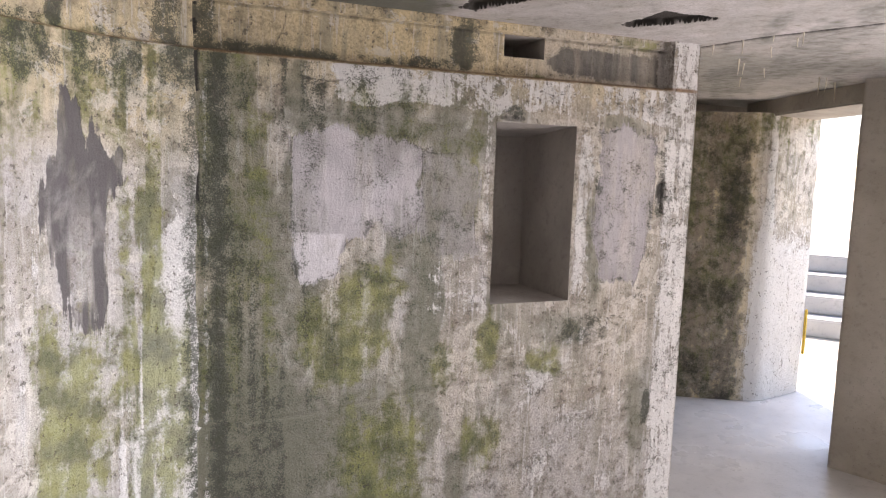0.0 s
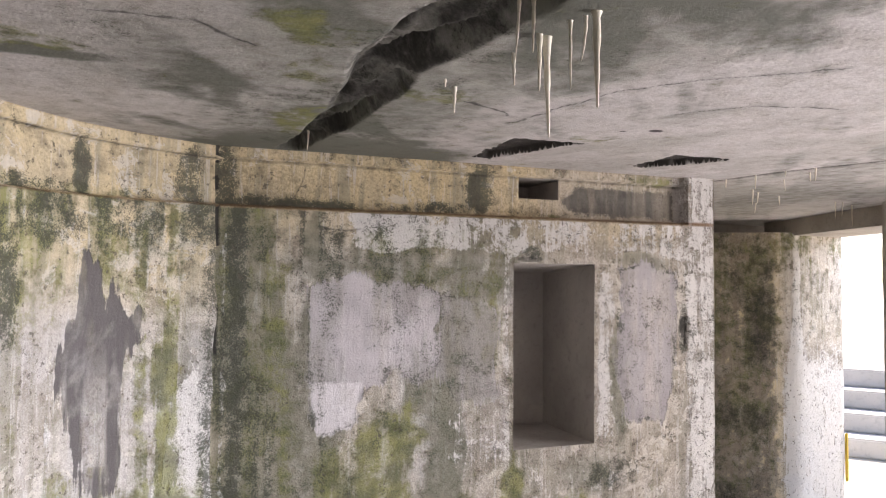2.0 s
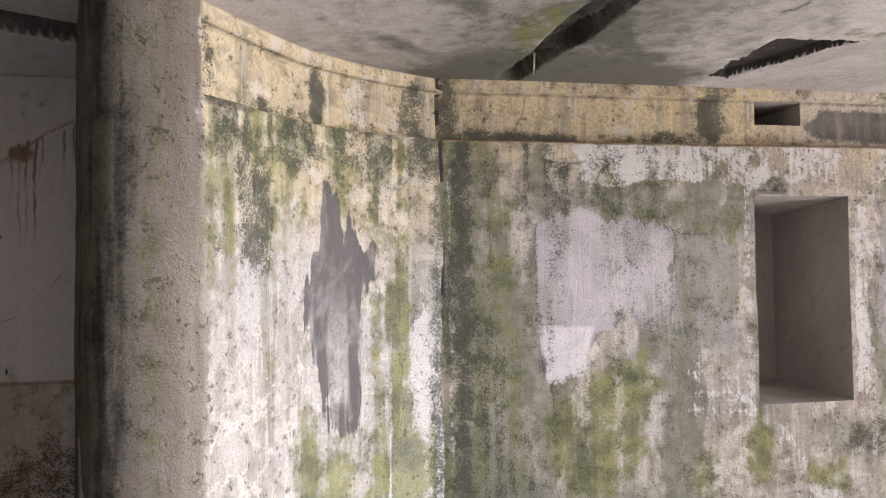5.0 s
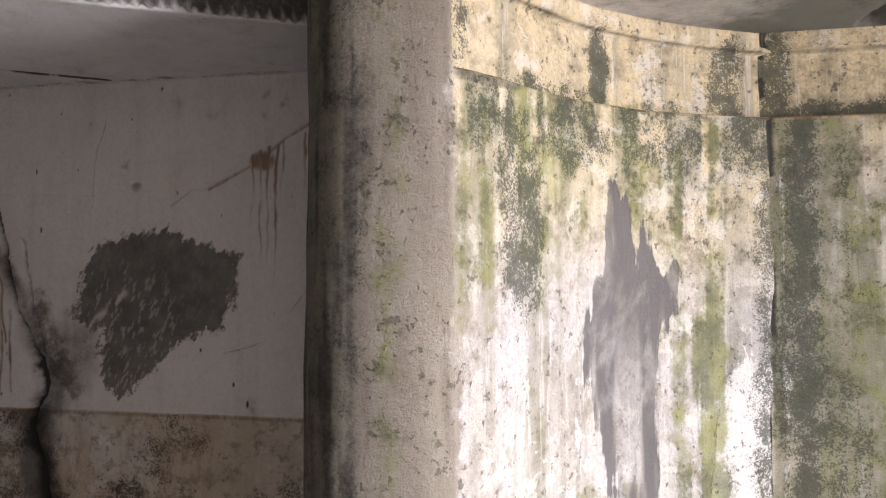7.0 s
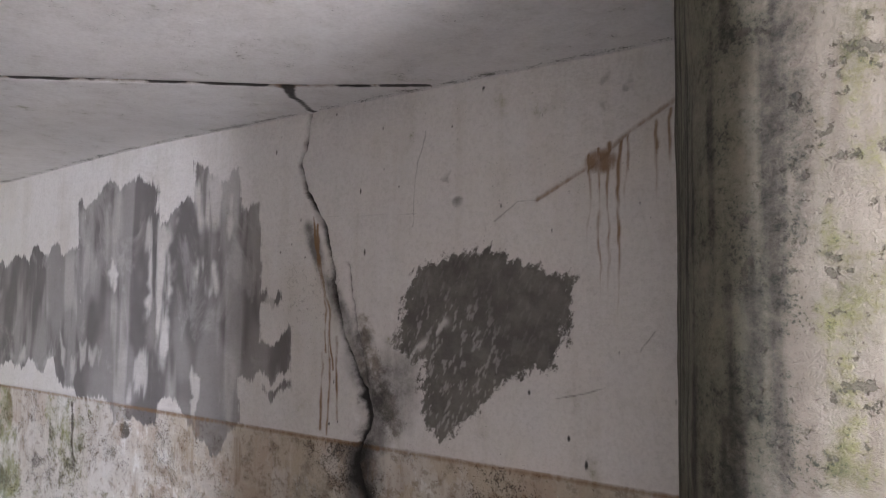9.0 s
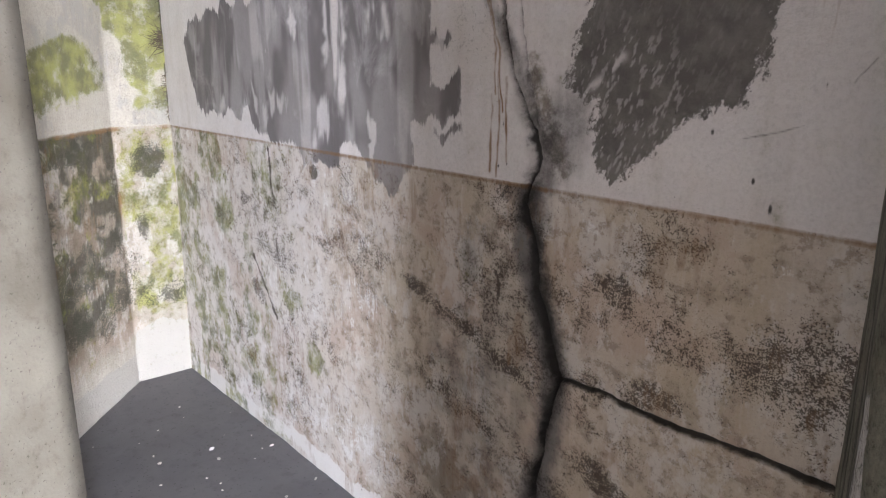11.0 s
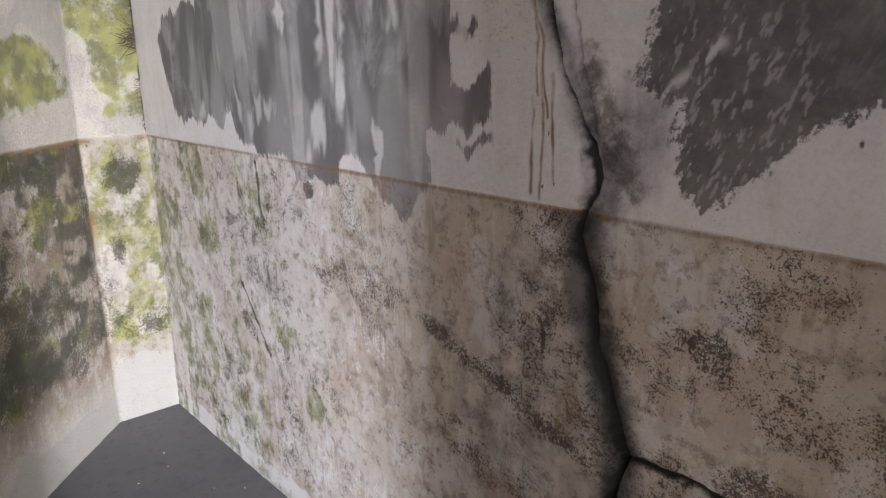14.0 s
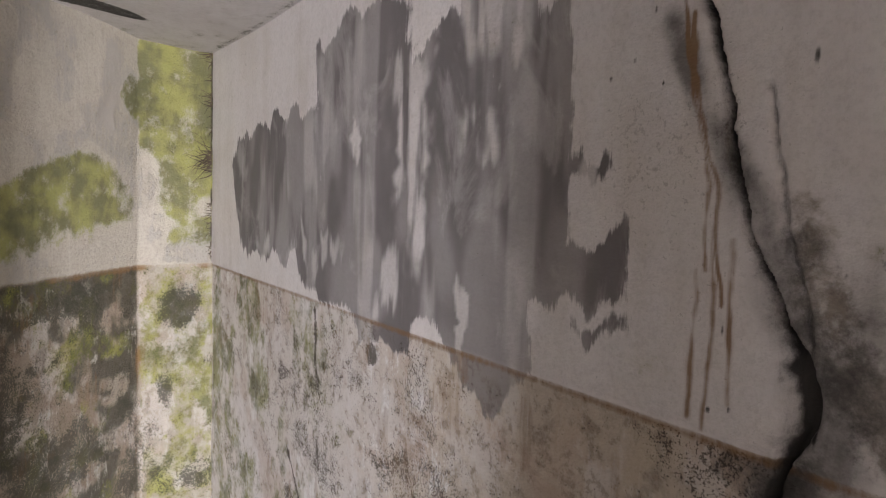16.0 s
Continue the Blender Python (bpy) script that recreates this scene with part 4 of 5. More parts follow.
def end_layers(u, z):
    n, n2 = fbm(u, z, 4, 85), fbm(u, z, 16, 83)
    low = 1 - sstep(z, WAINSCOT - 0.004, WAINSCOT + 0.004)
    dist = BEND - u
    strip = sstep(-dist, -0.005, 0.005)
    uw, zw = u + 0.10 * (fbm(u, z, 6, 88) - 0.5), z + 0.12 * (fbm(u, z, 7, 89) - 0.5)
    upper = most(sstep(poly(uw, zw, [(0.6, 1.30), (0.75, 1.50), (1.20, 1.54), (1.50, 1.66), (1.70, 1.60), (1.82, 1.52), (1.80, 1.42), (1.60, 1.40), (1.35, 1.32), (1.1, 1.30)]), -0.02, 0.05),
                 0.9 * strip * sstep(fbm(u, z, 5, 90), 0.46, 0.56) * sstep(z, 1.3, 1.36), 0.8 * sstep(blob(uw, zw, 1.80, 1.86, 0.06, 0.10), 0, 0.3))
    moss = (1 - low) * 0.85 * upper + low * most((0.42 + 0.15 * strip) * sstep(z, 0.15, 0.4) * sstep(fbm(u, z, 9, 94), 0.42, 0.58), 0.62 * strip * sstep(fbm(u, z, 17, 80, 4, 12), 0.44, 0.56) * sstep(z, 0.22, 0.45))
    moss = moss * (0.6 + 0.9 * n)
    e1, e2 = fbm(u, z, 4.5, 92), fbm(u, z, 6, 93, 5, 3)
    mold = low * (0.34 + 0.34 * sstep(e1, 0.42, 0.60)) * (1 - 0.25 * strip) * sstep(z, 0.22, 0.45)
    mold = most(mold, low * spots_of(uw, zw, ((0.8, BEND + 0.14, 1.10, 0.11, 0.10), (0.7, BEND + 0.10, 0.78, 0.05, 0.12), (0.7, BEND + 0.18, 0.42, 0.08, 0.06), (0.7, 1.40, 0.44, 0.18, 0.10), (0.6, 1.62, 0.42, 0.1, 0.12), (0.7, 1.5, 1.18, 0.35, 0.05))))
    film = low * (1 - strip) * most(0.60 * sstep(e2, 0.40, 0.58) * sstep(fbm(u, z, 12, 77), 0.34, 0.58) * sstep(z, 0.28, 0.55), 0.6 * sstep(z, 1.10, 1.2) * (0.4 + n2)) + 0.45 * low * spots_of(uw, zw, ((1, 1.35, 0.45, 0.3, 0.12),))
    rim = np.exp(-((z - WAINSCOT + 0.004) / 0.010) ** 2)
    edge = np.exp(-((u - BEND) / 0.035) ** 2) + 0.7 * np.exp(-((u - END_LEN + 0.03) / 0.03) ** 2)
    rust = 0.5 * rim + low * 0.42 * sstep(fbm(u, z, 7, 86), 0.5, 0.7) * sstep(z, 0.3, 0.6) * (1 - 0.6 * strip) + 0.42 * low * edge * sstep(z, 0.45, 0.8) * (0.4 + n2)
    bare = low * 0.6 * sstep(e2, 0.40, 0.58) * sstep(z, 0.25, 0.5) * (1 - 0.8 * strip)
    soot_shade = low * 0.22 * sstep(e2, 0.44, 0.66) * sstep(z, 0.25, 0.6) * (1 - 0.8 * strip)
    soot_shade = soot_shade + 0.9 * np.exp(-((u - END_LEN) / 0.010) ** 2) * (fbm(u, z, 14, 87) > 0.46) * (z > 1.2)
    white = low * most(0.70 * sstep(0.20 + 0.12 * strip + 0.16 * (n - 0.5) - z, 0, 0.07), 0.44 * strip * sstep(fbm(u, z, 6, 82), 0.44, 0.60), 0.42 * (1 - strip) * sstep(fbm(u, z, 8, 79), 0.52, 0.64)) + (1 - low) * 0.5 * sstep(fbm(u, z, 4, 78), 0.45, 0.6)
    tone = low * (0.75 - 0.35 * strip) * sstep(z, 0.15, 0.35)
    return dict(moss=moss, mold=mold, rust=rust, soot_shade=soot_shade, tone=tone, bare=bare, film=film, white=white)


END = [(-1.77, 0.567), (-3.10, 1.835), (-3.09, 2.15)]
BEND = math.hypot(1.33, 1.268)
END_LEN = BEND + 0.265
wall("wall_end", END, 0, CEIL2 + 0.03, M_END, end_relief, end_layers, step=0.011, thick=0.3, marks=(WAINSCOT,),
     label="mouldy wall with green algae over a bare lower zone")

# wall beside the doorway between the rooms, with its reveal
JN, JF = (-0.70, 0.80), (-0.83, 1.06)


def jamb_layers(u, z):
    n = fbm(u, z, 5, 95)
    return dict(moss=0.2 * n, mold=0.06 * n, tone=0.5 * n + 0.1)


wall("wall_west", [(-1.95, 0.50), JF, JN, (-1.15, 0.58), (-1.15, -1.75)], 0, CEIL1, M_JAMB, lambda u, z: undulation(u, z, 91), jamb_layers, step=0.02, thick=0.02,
     label="worn concrete jamb beside the inner doorway, darkened against strong light")


# ---- floors, ceilings ----
def flat(name, xs, ys, zf, mat, layers=None, label="", category="floor", back=None, keep=None):
    X, Y = np.meshgrid(xs, ys)
    pts = np.stack([X, Y, zf(X, Y)], -1)
    at = zeros(*LAYERS, like=X)
    at["grey"] -= 1.0
    at["dark"] -= 1.0
    if layers:
        at.update(layers(X, Y))
    kp = keep(0.5 * (X[:-1, :-1] + X[1:, 1:]), 0.5 * (Y[:-1, :-1] + Y[1:, 1:])) if keep else None
    return tagged(sheet(name, pts, mat, kp, at, back), label, category, kind="structure")


flat("floor", samples(0.04, -1.5, 5.3), samples(0.04, -1.8, 4.2), lambda x, y: 0.004 * (fbm(x, y, 1.3, 101) - 0.5) - 0.004, M_FLOOR1,
     label="worn pale grey concrete floor")


def in_room2(x, y):
    """How far behind the doorway's inner line a place lies."""
    return (y - 1.06) - (x + 0.83) * 0.506


flat("floor_inner", samples(0.02, -3.3, 0.1), samples(0.02, 0.62, 2.2), lambda x, y: 0.004 * (fbm(x, y, 2, 103) - 0.5) + 0.003, M_FLOOR2,
     label="dark grey cement floor with crumbs of plaster", keep=lambda x, y: (in_room2(x, y) > -0.12) | (x < -1.1))

SPALL = [(1.18, 2.10), (1.22, 1.75), (1.24, 1.40), (1.22, 1.10), (1.27, 0.80), (1.35, 0.45)]


def scars(x, y):
    """Shallow rusty scars where reinforcement has burst the ceiling: inside distance."""
    w1, w2 = 0.05 * (fbm(x, y, 11, 114) - 0.5), 0.03 * (fbm(x, y, 40, 120) - 0.5)
    a = np.minimum(np.minimum(x - 1.765, 1.85 + 0.36 * (2.03 - y) - x), np.minimum(y - 1.665, 2.03 - y))
    b = np.minimum(np.minimum(x - 2.39, 2.47 + 0.62 * (1.98 - y) - x), np.minimum(y - 1.72, 1.98 - y))
    return np.maximum(a, b) + w1 + w2


def ceil_z(x, y):
    wx = x + 0.05 * (fbm(x, y, 7, 111) - 0.5)
    a, t = line_dist(wx, y, SPALL)
    wide = 0.035 + 0.05 * t
    deep = 1 - sstep(a, wide * 0.7, wide * 1.15)
    z = CEIL1 + 0.004 * (fbm(x, y, 3, 112) - 0.5) + deep * (0.045 + 0.10 * (fbm(x + 0.4 * y, y, 26, 113, 4, 8) - 0.5))
    z = z + 0.022 * sstep(scars(x, y), 0.0, 0.012)
    ln, _ = line_dist(x, y + 0.0 * x, [(2.94, 2.3), (3.0, 1.9), (3.14, 1.5)])
    return z + 0.012 * np.exp(-(ln / 0.012) ** 2)


def ceil_layers(x, y):
    wx = x + 0.05 * (fbm(x, y, 7, 111) - 0.5)
    a, t = line_dist(wx, y, SPALL)
    wide = 0.035 + 0.05 * t
    grain = fbm(x + 0.4 * y, y, 30, 115, 4, 9)
    soot_shade = 0.80 * (1 - sstep(a, wide * 1.1, wide * 1.45)) * (0.15 + 1.2 * grain)
    p = scars(x, y)
    rust = 0.60 * sstep(p, -0.006, 0.0)
    soot_shade = most(soot_shade, (0.62 + 0.5 * fbm(x, y, 18, 119)) * sstep(p, -0.006, 0.0))
    drift = fbm(x - 0.6 * y, y + 0.2 * x, 3.2, 116, 5, 1.6)
    near = np.exp(-(a / 0.40) ** 2)
    film = near * (0.38 + 0.95 * sstep(drift, 0.40, 0.56)) * (0.80 + 0.45 * sstep(y, 1.0, 1.9)) + 0.60 * sstep(y, 1.80, 2.06) * sstep(x, 0.85, 1.1) * sstep(1.85 - x, 0, 0.2)
    xw, yw = x + 0.16 * (fbm(x, y, 6, 110) - 0.5), y + 0.16 * (fbm(x, y, 5, 109) - 0.5)
    film = most(film, spots_of(xw, yw, ((0.55, 0.93, 1.45, 0.10, 0.16), (0.7, 0.60, 1.26, 0.16, 0.05), (0.5, 1.45, 0.95, 0.12, 0.25), (0.5, 1.05, 0.93, 0.15, 0.16), (0.42, 1.62, 1.10, 0.10, 0.14))))
    film = film + 0.30 * sstep(fbm(x - 0.8 * y, y, 4, 108, 5, 1.4), 0.52, 0.66) * sstep(x, 1.5, 1.9)
    mold = 0.42 * near * sstep(fbm(x, y, 9, 107), 0.42, 0.6) + 0.22 * sstep(drift, 0.5, 0.66) * (x < 2.2)
    moss = spots_of(xw, yw, ((0.75, 0.60, 1.20, 0.14, 0.06), (0.6, 1.02, 0.98, 0.10, 0.10), (0.6, 1.08, 1.25, 0.07, 0.12), (0.7, 1.12, 1.70, 0.08, 0.25), (0.65, 1.42, 1.30, 0.12, 0.07), (0.4, 1.98, 1.60, 0.08, 0.08)))
    ln, _ = line_dist(x, y, [(2.94, 2.3), (3.0, 1.9), (3.14, 1.5)])
    soot_shade = most(soot_shade, 0.8 * np.exp(-(ln / 0.018) ** 2))
    for line in ([(1.66, 1.50), (1.70, 1.32), (1.74, 1.12), (1.86, 0.96), (2.05, 0.80)], [(0.70, 1.02), (0.86, 1.00), (0.96, 1.10)], [(1.42, 1.30), (1.55, 1.36), (1.62, 1.42)], [(2.0, 1.24), (2.12, 1.10), (2.32, 1.04)]):
        dl, _ = line_dist(x + 0.03 * (fbm(x, y, 20, 106) - 0.5), y + 0.03 * (fbm(x, y, 20, 105) - 0.5), line)
        soot_shade = most(soot_shade, 0.68 * np.exp(-(dl / 0.007) ** 2))
        film = most(film, 0.25 * np.exp(-(dl / 0.03) ** 2))
    soot_shade = most(soot_shade, spots_of(x, y, ((0.9, 2.08, 1.42, 0.028, 0.02), (0.7, 2.0, 1.46, 0.015, 0.012))))
    tone = sstep(fbm(x + 0.3 * y, y, 2.2, 118, 5, 1.2), 0.46, 0.64) * 0.6 + 0.4 * near + 0.5 * sstep(x, 2.95, 3.1)
    return dict(soot_shade=soot_shade, rust=rust, mold=mold, moss=moss, tone=np.clip(tone, 0, 1), film=np.clip(film, 0, 1.1))


flat("ceiling", np.concatenate([samples(0.05, -1.3, 0.30)[:-1], samples(0.008, 0.30, 3.25), samples(0.04, 3.25, 5.4)[1:]]),
     np.concatenate([samples(0.05, -1.9, 0.40)[:-1], samples(0.008, 0.40, 2.20), samples(0.04, 2.20, 4.2)[1:]]),
     ceil_z, M_CEIL1, ceil_layers, "cracked concrete ceiling with dark spalls and algae", "ceiling", back=(0, 0, 0.35))


def edge_line(x, y):
    return (y - 1.785) - (x - 0.03) * 0.516


SEAM = [(-0.60, 2.07), (-0.872, 1.898), (-1.163, 1.654), (-1.468, 1.413), (-1.80, 1.15)]
STEM = [(-0.872, 1.898), (-0.93, 1.97), (-0.955, 2.03), (-0.985, 2.10)]


def ceil2_z(x, y):
    e = np.where(x < -1.25, 0.2, edge_line(x, y) + 0.012 * (fbm(x, y, 20, 121) - 0.5))
    ln, _ = line_dist(x, y, SEAM)
    cove = 0.035 * sstep(-1.6 - x, 0, 1.2) * sstep(y, 1.6, 2.1)
    return CEIL2 + 0.05 * (1 - sstep(e, -0.012, 0.004)) + 0.006 * np.exp(-(ln / 0.006) ** 2) + 0.003 * (fbm(x, y, 3, 122) - 0.5) - cove


def ceil2_layers(x, y):
    e = np.where(x < -1.25, 0.2, edge_line(x, y) + 0.012 * (fbm(x, y, 20, 121) - 0.5))
    ln, t = line_dist(x, y, SEAM)
    soot_shade = 0.75 * (1 - sstep(e, 0.0, 0.012)) + 1.5 * np.exp(-(ln / 0.010) ** 2) * sstep(fbm(x, y, 26, 126), 0.36, 0.62)
    ls, _ = line_dist(x + 0.03 * (fbm(x, y, 14, 127) - 0.5), y, STEM)
    soot_shade = np.maximum(soot_shade, 1.1 * np.exp(-(ls / 0.011) ** 2) * (0.5 + fbm(x, y, 25, 128)))
    p = blob(x + 0.3 * (y - 1.62), y, -2.74, 1.62, 0.07, 0.22)
    soot_shade = np.maximum(soot_shade, 0.75 * sstep(p, 0.05, 0.2))
    mold = 0.2 * fbm(x, y, 5, 123) + 0.4 * np.exp(-((y - 2.08) / 0.015) ** 2)
    moss = 0.5 * sstep(-2.85 - x, 0, 0.3) * fbm(x, y, 6, 124)
    return dict(soot_shade=soot_shade, rust=0.6 * np.exp(-(ln / 0.016) ** 2) + 0.4 * np.exp(-(ls / 0.02) ** 2), mold=mold, moss=moss, tone=0.25 * fbm(x, y, 1.5, 125))


flat("ceiling_inner", samples(0.010, -3.3, 0.1), samples(0.010, 0.45, 2.13), ceil2_z, M_CEIL2, ceil2_layers,
     "white painted ceiling slab with a broken edge", "ceiling", keep=lambda x, y: (edge_line(x, y) > -0.02) | (x < -1.2))

# ---- walls that close the first room, and the way out ----
def concrete_layers(u, z):
    n = fbm(u, z, 4, 131)
    return dict(moss=0.25 * n, mold=0.25 * n, tone=0.5 + 0.4 * n)


def column(name, corners, z0, z1, label, mat=None, seed=140, layers=concrete_layers, thick=0.03, rounded=0):
    return wall(name, corners, z0, z1, mat or M_ROOM1, lambda u, z: undulation(u, z, seed), layers, step=0.02, thick=thick, label=label, rounded=rounded)


# never in view; closes the room and throws light onto the cracked wall
column("wall_south", [(4.45, -1.75), (-1.2, -1.75)], 0, CEIL1, "plain unseen wall, pale to bounce light", M_PALE, thick=0.3)


def slab(name, x0, x1, y0, y1, z0, z1, mat, label, category="wall"):
    bm = bmesh.new()
    bmesh.ops.create_cube(bm, size=1, matrix=Matrix.LocRotScale(((x0 + x1) / 2, (y0 + y1) / 2, (z0 + z1) / 2), None, (x1 - x0, y1 - y0, z1 - z0)))
    bmesh.ops.bevel(bm, geom=bm.edges[:], offset=0.012, segments=2, affect="EDGES", profile=0.6)
    me = bpy.data.meshes.new(name)
    bm.to_mesh(me)
    bm.free()
    me.materials.append(mat)
    return tagged(new(name, me), label, category, kind="structure")


slab("wall_east", 4.45, 4.75, -2.05, -0.62, 0, CEIL1, M_CONC, "plain concrete wall beside the open side")
# end of the niche wall, and the passage behind it
wall("wall_return", [(2.897, 2.112), (2.94, 2.66), (3.2, 4.1)], 0, CEIL1, M_ROOM1, lambda u, z: undulation(u, z, 151), concrete_layers, step=0.03, thick=0.02,
     label="end face of the thick niche wall")


def dark_layers(u, z):
    n = fbm(u, z, 4, 161)
    side = sstep(u, 1.52, 1.68)
    moss = (1 - side) * 0.5 * (0.5 + n) + 0.45 * side * sstep(z, 1.55, 2.0)
    mold = 0.34 * side * sstep(z, 0.9, 1.5) + 0.25 * (1 - side)
    white = 0.62 * side * sstep(1.45 - z, -0.2, 0.5) + 0.7 * np.exp(-((u - 1.72) / 0.04) ** 2)
    rust = 0.35 * np.exp(-((u - 1.6) / 0.08) ** 2) * sstep(z, 1.0, 1.3)
    # inner face: brown-green stains, darkened further with its shade put into the colour
    return dict(moss=moss, mold=mold, rust=rust, tone=0.2 + 0.8 * (1 - side), soot_shade=0.5 * (1 - side) * (0.5 + n), bare=0.7 * (1 - side), white=white)


FAR = [(3.2, 4.1), (4.1, 3.80), (4.62, 3.50), (4.80, 3.42), (5.30, 3.50), (5.45, 3.9)]
wall("wall_far", FAR, 0, 2.03, M_ROOM1, lambda u, z: undulation(u, z, 163), dark_layers, step=0.012, thick=0.03, rounded=3,
     label="green and white stained pier beside the way out")
slab("wall_far_back", 3.15, 5.3, 4.0, 4.3, 0, 2.4, M_CONC, "concrete wall behind the passage")

# south of y 2.2 unseen, extended to keep the opening's light off wall_far
RP = [(4.55, 2.62), (4.27, 2.42), (4.36, 2.20), (4.40, 1.75), (4.42, 1.28), (4.85, 1.28)]
column("wall_column", RP, 0, CEIL1, "weathered bare concrete pier beside the opening", M_CONC, 171)


def beam(name, a, b, width, z0, z1, mat, label):
    d = Vector((b[0] - a[0], b[1] - a[1], 0))
    bm = bmesh.new()
    ang = math.atan2(d.y, d.x)
    bmesh.ops.create_cube(bm, size=1, matrix=Matrix.LocRotScale(((a[0] + b[0]) / 2, (a[1] + b[1]) / 2, (z0 + z1) / 2), Euler((0, 0, ang)), (d.length, width, z1 - z0)))
    bmesh.ops.bevel(bm, geom=bm.edges[:], offset=0.012, segments=2, affect="EDGES")
    me = bpy.data.meshes.new(name)
    bm.to_mesh(me)
    bm.free()
    me.materials.append(mat)
    return tagged(new(name, me), label, "lintel", kind="structure")


beam("trim_lintel", (4.50, 2.10), (5.10, 3.75), 0.45, 2.01, 2.16, M_CONC, "concrete lintel over the way out")

# ---- outside ----
gx = np.concatenate([[-400, -60], np.linspace(-8, 20, 57), [60, 400]])
flat("ground", gx, gx.copy(), lambda x, y: -0.03 + 0 * x, M_GROUND, None, "pale sunlit ground outside the shelter", "ground")


def stairs(base, way, width, n, rise, tread):
    """A flight of concrete steps with a sloping cheek wall."""
    root = new("outdoor_stairs")
    tagged(root, "pale concrete steps with a sloping cheek wall", "stairs")
    ang = math.atan2(way[1], way[0])
    root.matrix_world = Matrix.Translation((*base, -0.03)) @ Matrix.Rotation(ang, 4, "Z")
    for i in range(n):
        bm = bmesh.new()
        bmesh.ops.create_cube(bm, size=1, matrix=Matrix.LocRotScale((i * tread + (n + 2 - i) * tread / 2, 0, rise * (i + 0.5)), None, ((n + 2 - i) * tread, width, rise - 0.002)))
        bmesh.ops.bevel(bm, geom=bm.edges[:], offset=0.015, segments=2, affect="EDGES")
        part("step", bm, M_STEP, root)
    bm = bmesh.new()
    y0, y1 = -width / 2 - 0.2, -width / 2
    prof = [(0.1, 0), (0.1, 0.22), (n * tread + 0.1, n * rise + 0.25), ((n + 2) * tread, n * rise + 0.25), ((n + 2) * tread, 0)]
    a = [bm.verts.new((px, y0, pz)) for px, pz in prof]
    b = [bm.verts.new((px, y1, pz)) for px, pz in prof]
    bm.faces.new(a)
    bm.faces.new(b[::-1])
    for i in range(5):
        j = (i + 1) % 5
        bm.faces.new((a[i], b[i], b[j], a[j]))
    part("cheek_wall", bm, M_STEP, root)
    return root


stairs((7.2, 4.75), (0.75, 0.66), 1.6, 4, 0.19, 0.32)


# ---- small things ----
def stalactite(length, radius, seed):
    """A thin dripstone that hangs from its root at the origin, slightly bent and knobbly."""
    rng = random.Random(seed)
    bm = bmesh.new()
    rings, sides = 11, 8
    bend = rng.uniform(-0.10, 0.10), rng.uniform(-0.10, 0.10)
    prev = None
    for i in range(rings):
        t = i / (rings - 1)
        r = radius * (0.22 + 0.78 * (1 - t) ** 0.8) * (1 + 0.18 * math.sin(t * 17 + seed)) * (1.5 if i == 0 else 1)
        c = Vector((bend[0] * length * t * t, bend[1] * length * t * t, -length * t + 0.006))
        ring = [bm.verts.new(c + Vector((r * math.cos(a), r * 0.8 * math.sin(a), 0))) for a in (math.tau * k / sides for k in range(sides))]
        if prev:
            for k in range(sides):
                bm.faces.new((prev[k], prev[(k + 1) % sides], ring[(k + 1) % sides], ring[k]))
        prev = ring
    tip = bm.verts.new(c + Vector((0, 0, -radius * 0.4)))
    for k in range(sides):
        bm.faces.new((prev[k], prev[(k + 1) % sides], tip))
    return bm


def hang(x, y, z, length, radius, seed, label, group):
    bm = stalactite(length, radius, seed)
    me = bpy.data.meshes.new("stalactite")
    bmesh.ops.recalc_face_normals(bm, faces=bm.faces)
    bm.to_mesh(me)
    bm.free()
    me.shade_smooth()
    me.materials.append(M_DRIP)
    ob = new("stalactite", me)
    ob.matrix_world = Matrix.Translation((x, y, z))
    return tagged(ob, label, "stalactite", group)


LONG, SHORT = "long pale dripstone hanging beside the dark ceiling crack", "small pale dripstone under the ceiling seam"
for k, (x, y, length, r) in enumerate(((1.324, 0.764, 0.085, 0.004), (1.345, 0.757, 0.075, 0.005), (1.406, 0.851, 0.10, 0.006), (1.424, 0.858, 0.175, 0.008),
                                       (1.421, 0.776, 0.12, 0.004), (1.434, 0.75, 0.075, 0.004), (1.439, 0.728, 0.155, 0.008), (1.410, 0.957, 0.065, 0.005),
                                       (1.394, 1.212, 0.062, 0.006), (1.354, 1.163, 0.022, 0.004), (1.21, 1.98, 0.03, 0.004))):
    z = float(ceil_z(np.array([x]), np.array([y]))[0])
    hang(x, y, z, length + max(0.0, z - 2.12), r, k + 3, LONG, "dripstones by the crack")
for k, (x, y, length) in enumerate(((2.97, 2.12, 0.05), (2.99, 1.98, 0.07), (3.02, 1.86, 0.03), (3.05, 1.75, 0.06), (3.29, 2.30, 0.075), (3.39, 2.37, 0.06), (3.17, 2.01, 0.05),
                                    (3.10, 1.82, 0.04), (4.06, 2.52, 0.10), (4.10, 2.51, 0.08), (4.30, 2.62, 0.12), (3.6, 2.45, 0.05), (3.75, 2.75, 0.06))):
    hang(x, y, float(ceil_z(np.array([x]), np.array([y]))[0]), length, 0.005, k + 31, SHORT, "dripstones under the seam")


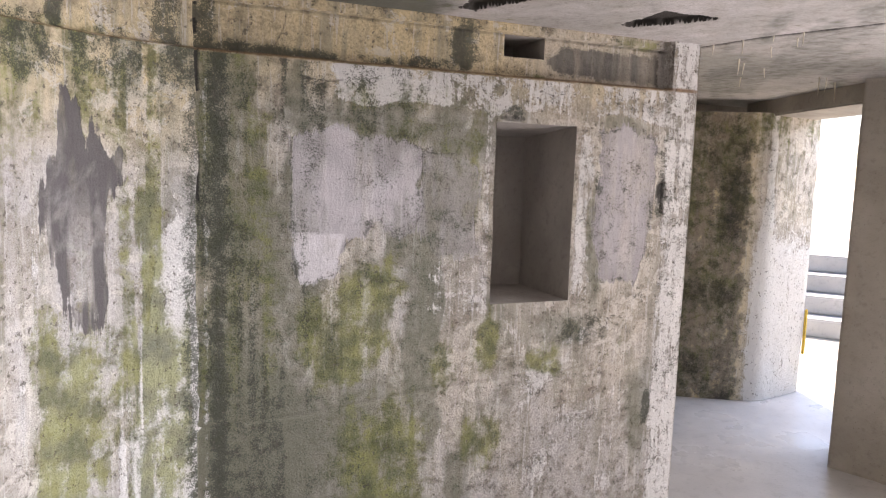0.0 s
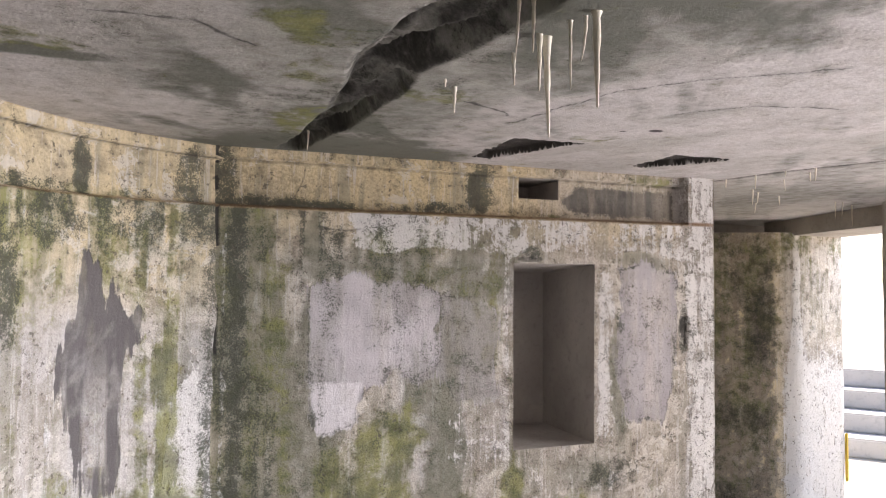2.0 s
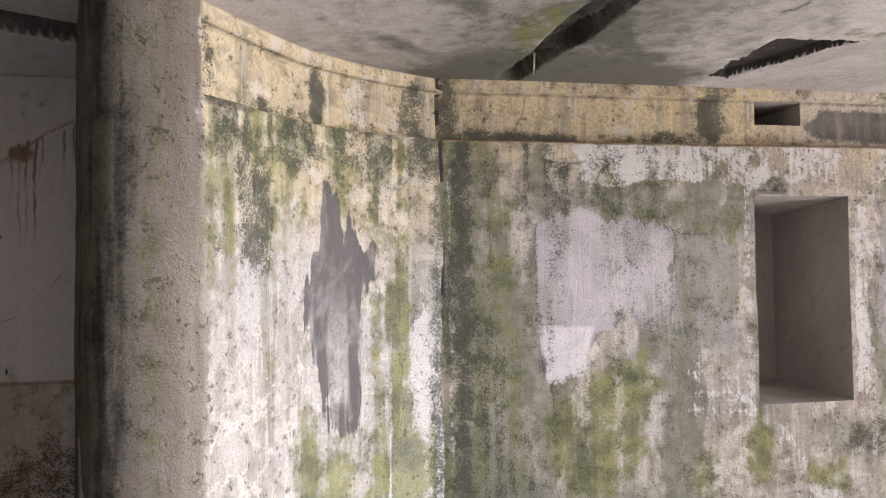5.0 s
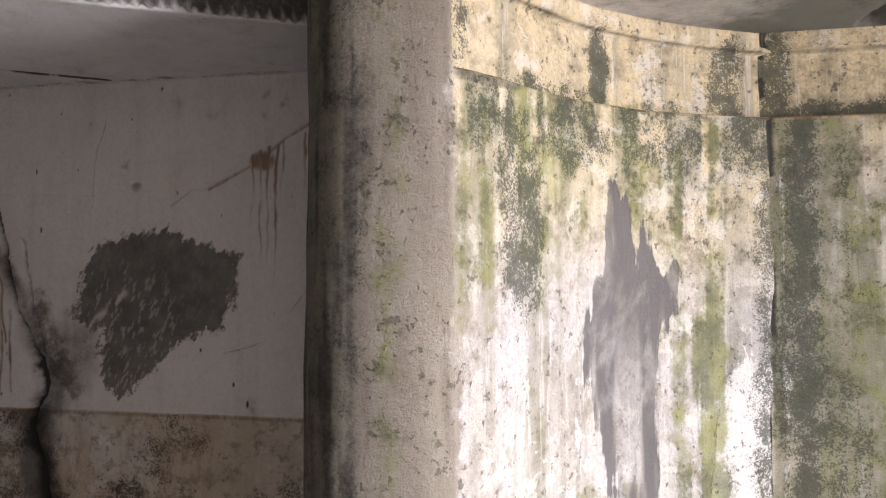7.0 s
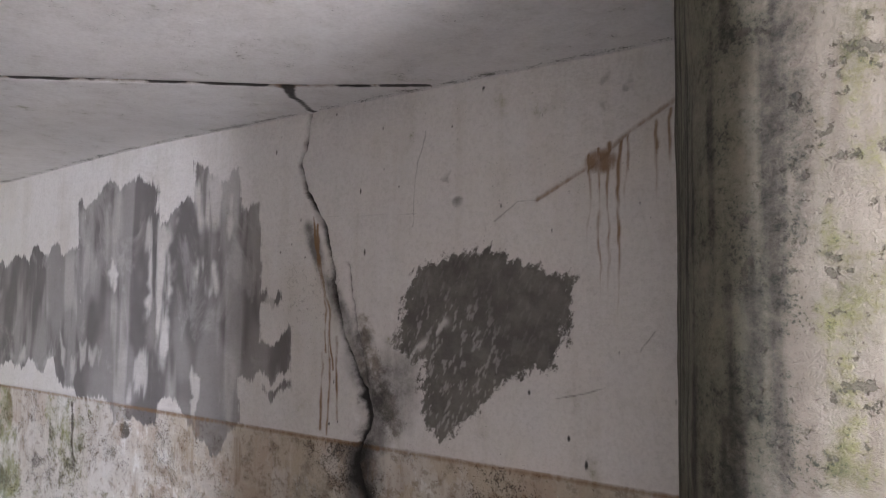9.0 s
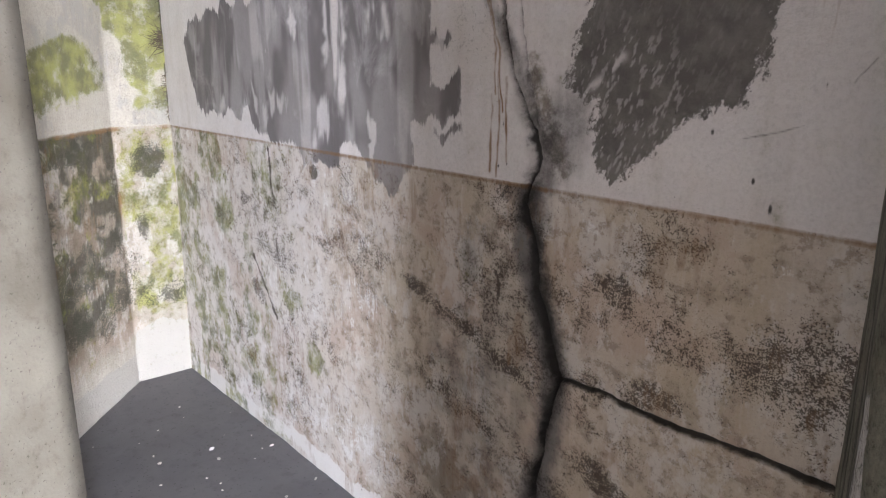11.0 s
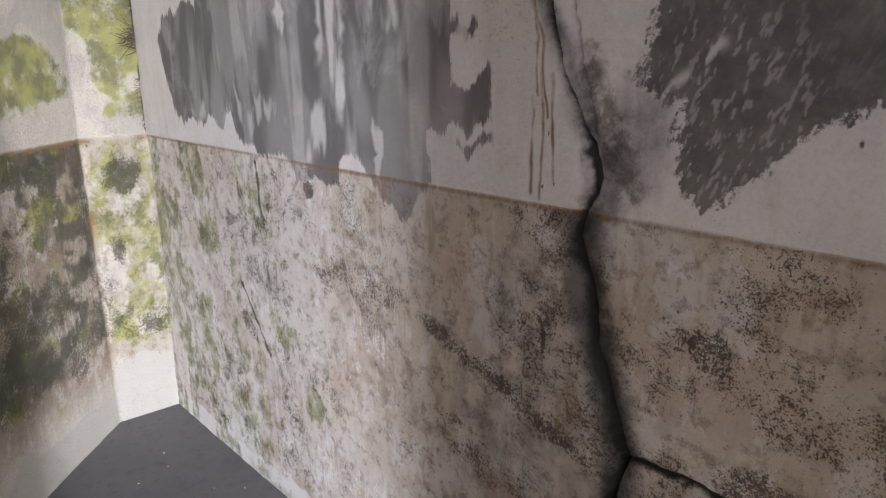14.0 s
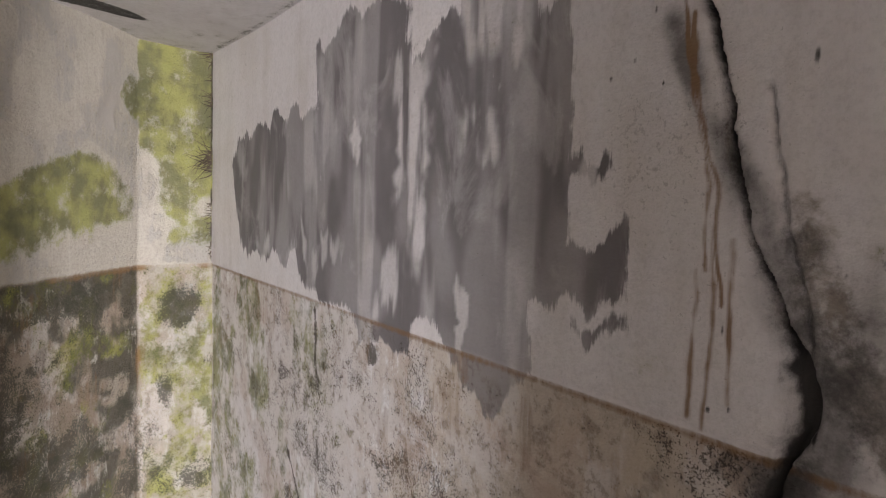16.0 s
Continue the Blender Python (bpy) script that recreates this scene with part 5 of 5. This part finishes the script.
def root_tuft(x, y, z, count, reach, seed):
    """Dry rootlets that grow out of the corner joint."""
    rng = random.Random(seed)
    bm = bmesh.new()
    for _ in range(count):
        p = Vector((0, 0, rng.uniform(-0.03, 0.03)))
        d = Vector((rng.uniform(0.05, 0.35), rng.uniform(-1, -0.1), rng.uniform(-0.5, 0.4))).normalized()
        r, prev, n = rng.uniform(0.0012, 0.003), None, 7
        ln = reach * rng.uniform(0.35, 1.0)
        for i in range(n):
            side = d.cross(Vector((0, 0, 1))).normalized()
            up = side.cross(d)
            rr = r * (1 - 0.8 * i / (n - 1))
            ring = [bm.verts.new(p + rr * (math.cos(a) * side + math.sin(a) * up)) for a in (0, math.tau / 3, 2 * math.tau / 3)]
            if prev:
                for k in range(3):
                    bm.faces.new((prev[k], prev[(k + 1) % 3], ring[(k + 1) % 3], ring[k]))
            prev = ring
            d = (d + Vector((rng.uniform(-0.15, 0.2), rng.uniform(-0.35, 0.3), rng.uniform(-0.35, 0.3)))).normalized()
            p = p + d * ln / n
            p.x = max(p.x, 0.004)
    me = bpy.data.meshes.new("root_tuft")
    bm.to_mesh(me)
    bm.free()
    me.materials.append(M_ROOT)
    ob = new("root_tuft", me)
    ob.matrix_world = Matrix.Translation((x, y, z))
    return tagged(ob, "tuft of dry dark roots growing from the wall corner", "roots", "corner roots")


for k, (z, count, reach) in enumerate(((2.03, 12, 0.10), (1.96, 8, 0.05), (1.87, 16, 0.07), (1.78, 6, 0.04), (1.66, 26, 0.16), (1.62, 12, 0.10), (1.46, 16, 0.06), (1.40, 10, 0.05), (1.31, 10, 0.05))):
    root_tuft(-3.088, 2.094, z, count, reach, 60 + k)


def crumb(x, y, size, seed):
    """A broken bit of plaster lying on the floor."""
    rng = random.Random(seed)
    bm = bmesh.new()
    bmesh.ops.create_icosphere(bm, subdivisions=2, radius=size)
    ax = rng.uniform(0.7, 1.6), rng.uniform(0.5, 1.0), rng.uniform(0.25, 0.5)
    for v in bm.verts:
        k = 1 + 0.5 * noise.noise(v.co * (1.6 / size) + Vector((seed, 0, 0)))
        v.co = Vector((v.co.x * ax[0] * k, v.co.y * ax[1] * k, v.co.z * ax[2] * k))
    low = min(v.co.z for v in bm.verts)
    me = bpy.data.meshes.new("plaster_crumb")
    bm.to_mesh(me)
    bm.free()
    me.materials.append(M_BIT)
    ob = new("plaster_crumb", me)
    ob.matrix_world = pose(x, y, 0.0035 - low, 0, 0, rng.uniform(0, 180))
    return tagged(ob, "pale crumb of plaster on the grey floor", "rubble", "plaster crumbs")


BITS = ((-2.25, 1.84, 0.013), (-2.16, 1.83, 0.010), (-2.28, 1.64, 0.009), (-1.50, 1.77, 0.010), (-1.42, 1.73, 0.009), (-2.12, 2.04, 0.007), (-1.49, 1.61, 0.009),
        (-2.13, 1.59, 0.006), (-1.60, 2.06, 0.007), (-1.14, 1.88, 0.008), (-2.70, 1.88, 0.006), (-2.35, 1.64, 0.006), (-1.76, 1.91, 0.008), (-1.79, 2.05, 0.006),
        (-1.45, 1.83, 0.006), (-1.55, 1.72, 0.005), (-1.38, 1.80, 0.006), (-1.30, 1.95, 0.005), (-1.62, 1.66, 0.005), (-1.95, 1.75, 0.005))
for k, (x, y, size) in enumerate(BITS):
    crumb(x, y, size, 90 + k)
rng = random.Random(5)
for k in range(26):
    x = rng.uniform(-2.6, -0.9)
    crumb(x, rng.uniform(1.45, 2.05), rng.uniform(0.002, 0.0045), 140 + k)

# yellow paint on the edge of the far pier
bm = bmesh.new()
bmesh.ops.create_cube(bm, size=1, matrix=Matrix.LocRotScale((5.285, 3.487, 0.46), Euler((0, 0, 0.16)), (0.028, 0.016, 0.34)))
bmesh.ops.bevel(bm, geom=bm.edges[:], offset=0.006, segments=2, affect="EDGES")
me = bpy.data.meshes.new("trim_paint")
bm.to_mesh(me)
bm.free()
me.materials.append(plain("yellow_paint", (0.55, 0.36, 0.03), (0.62, 0.44, 0.08), 12, 0.6))
tagged(new("trim_paint", me), "worn yellow paint mark on the pier edge", "paint mark", kind="structure")
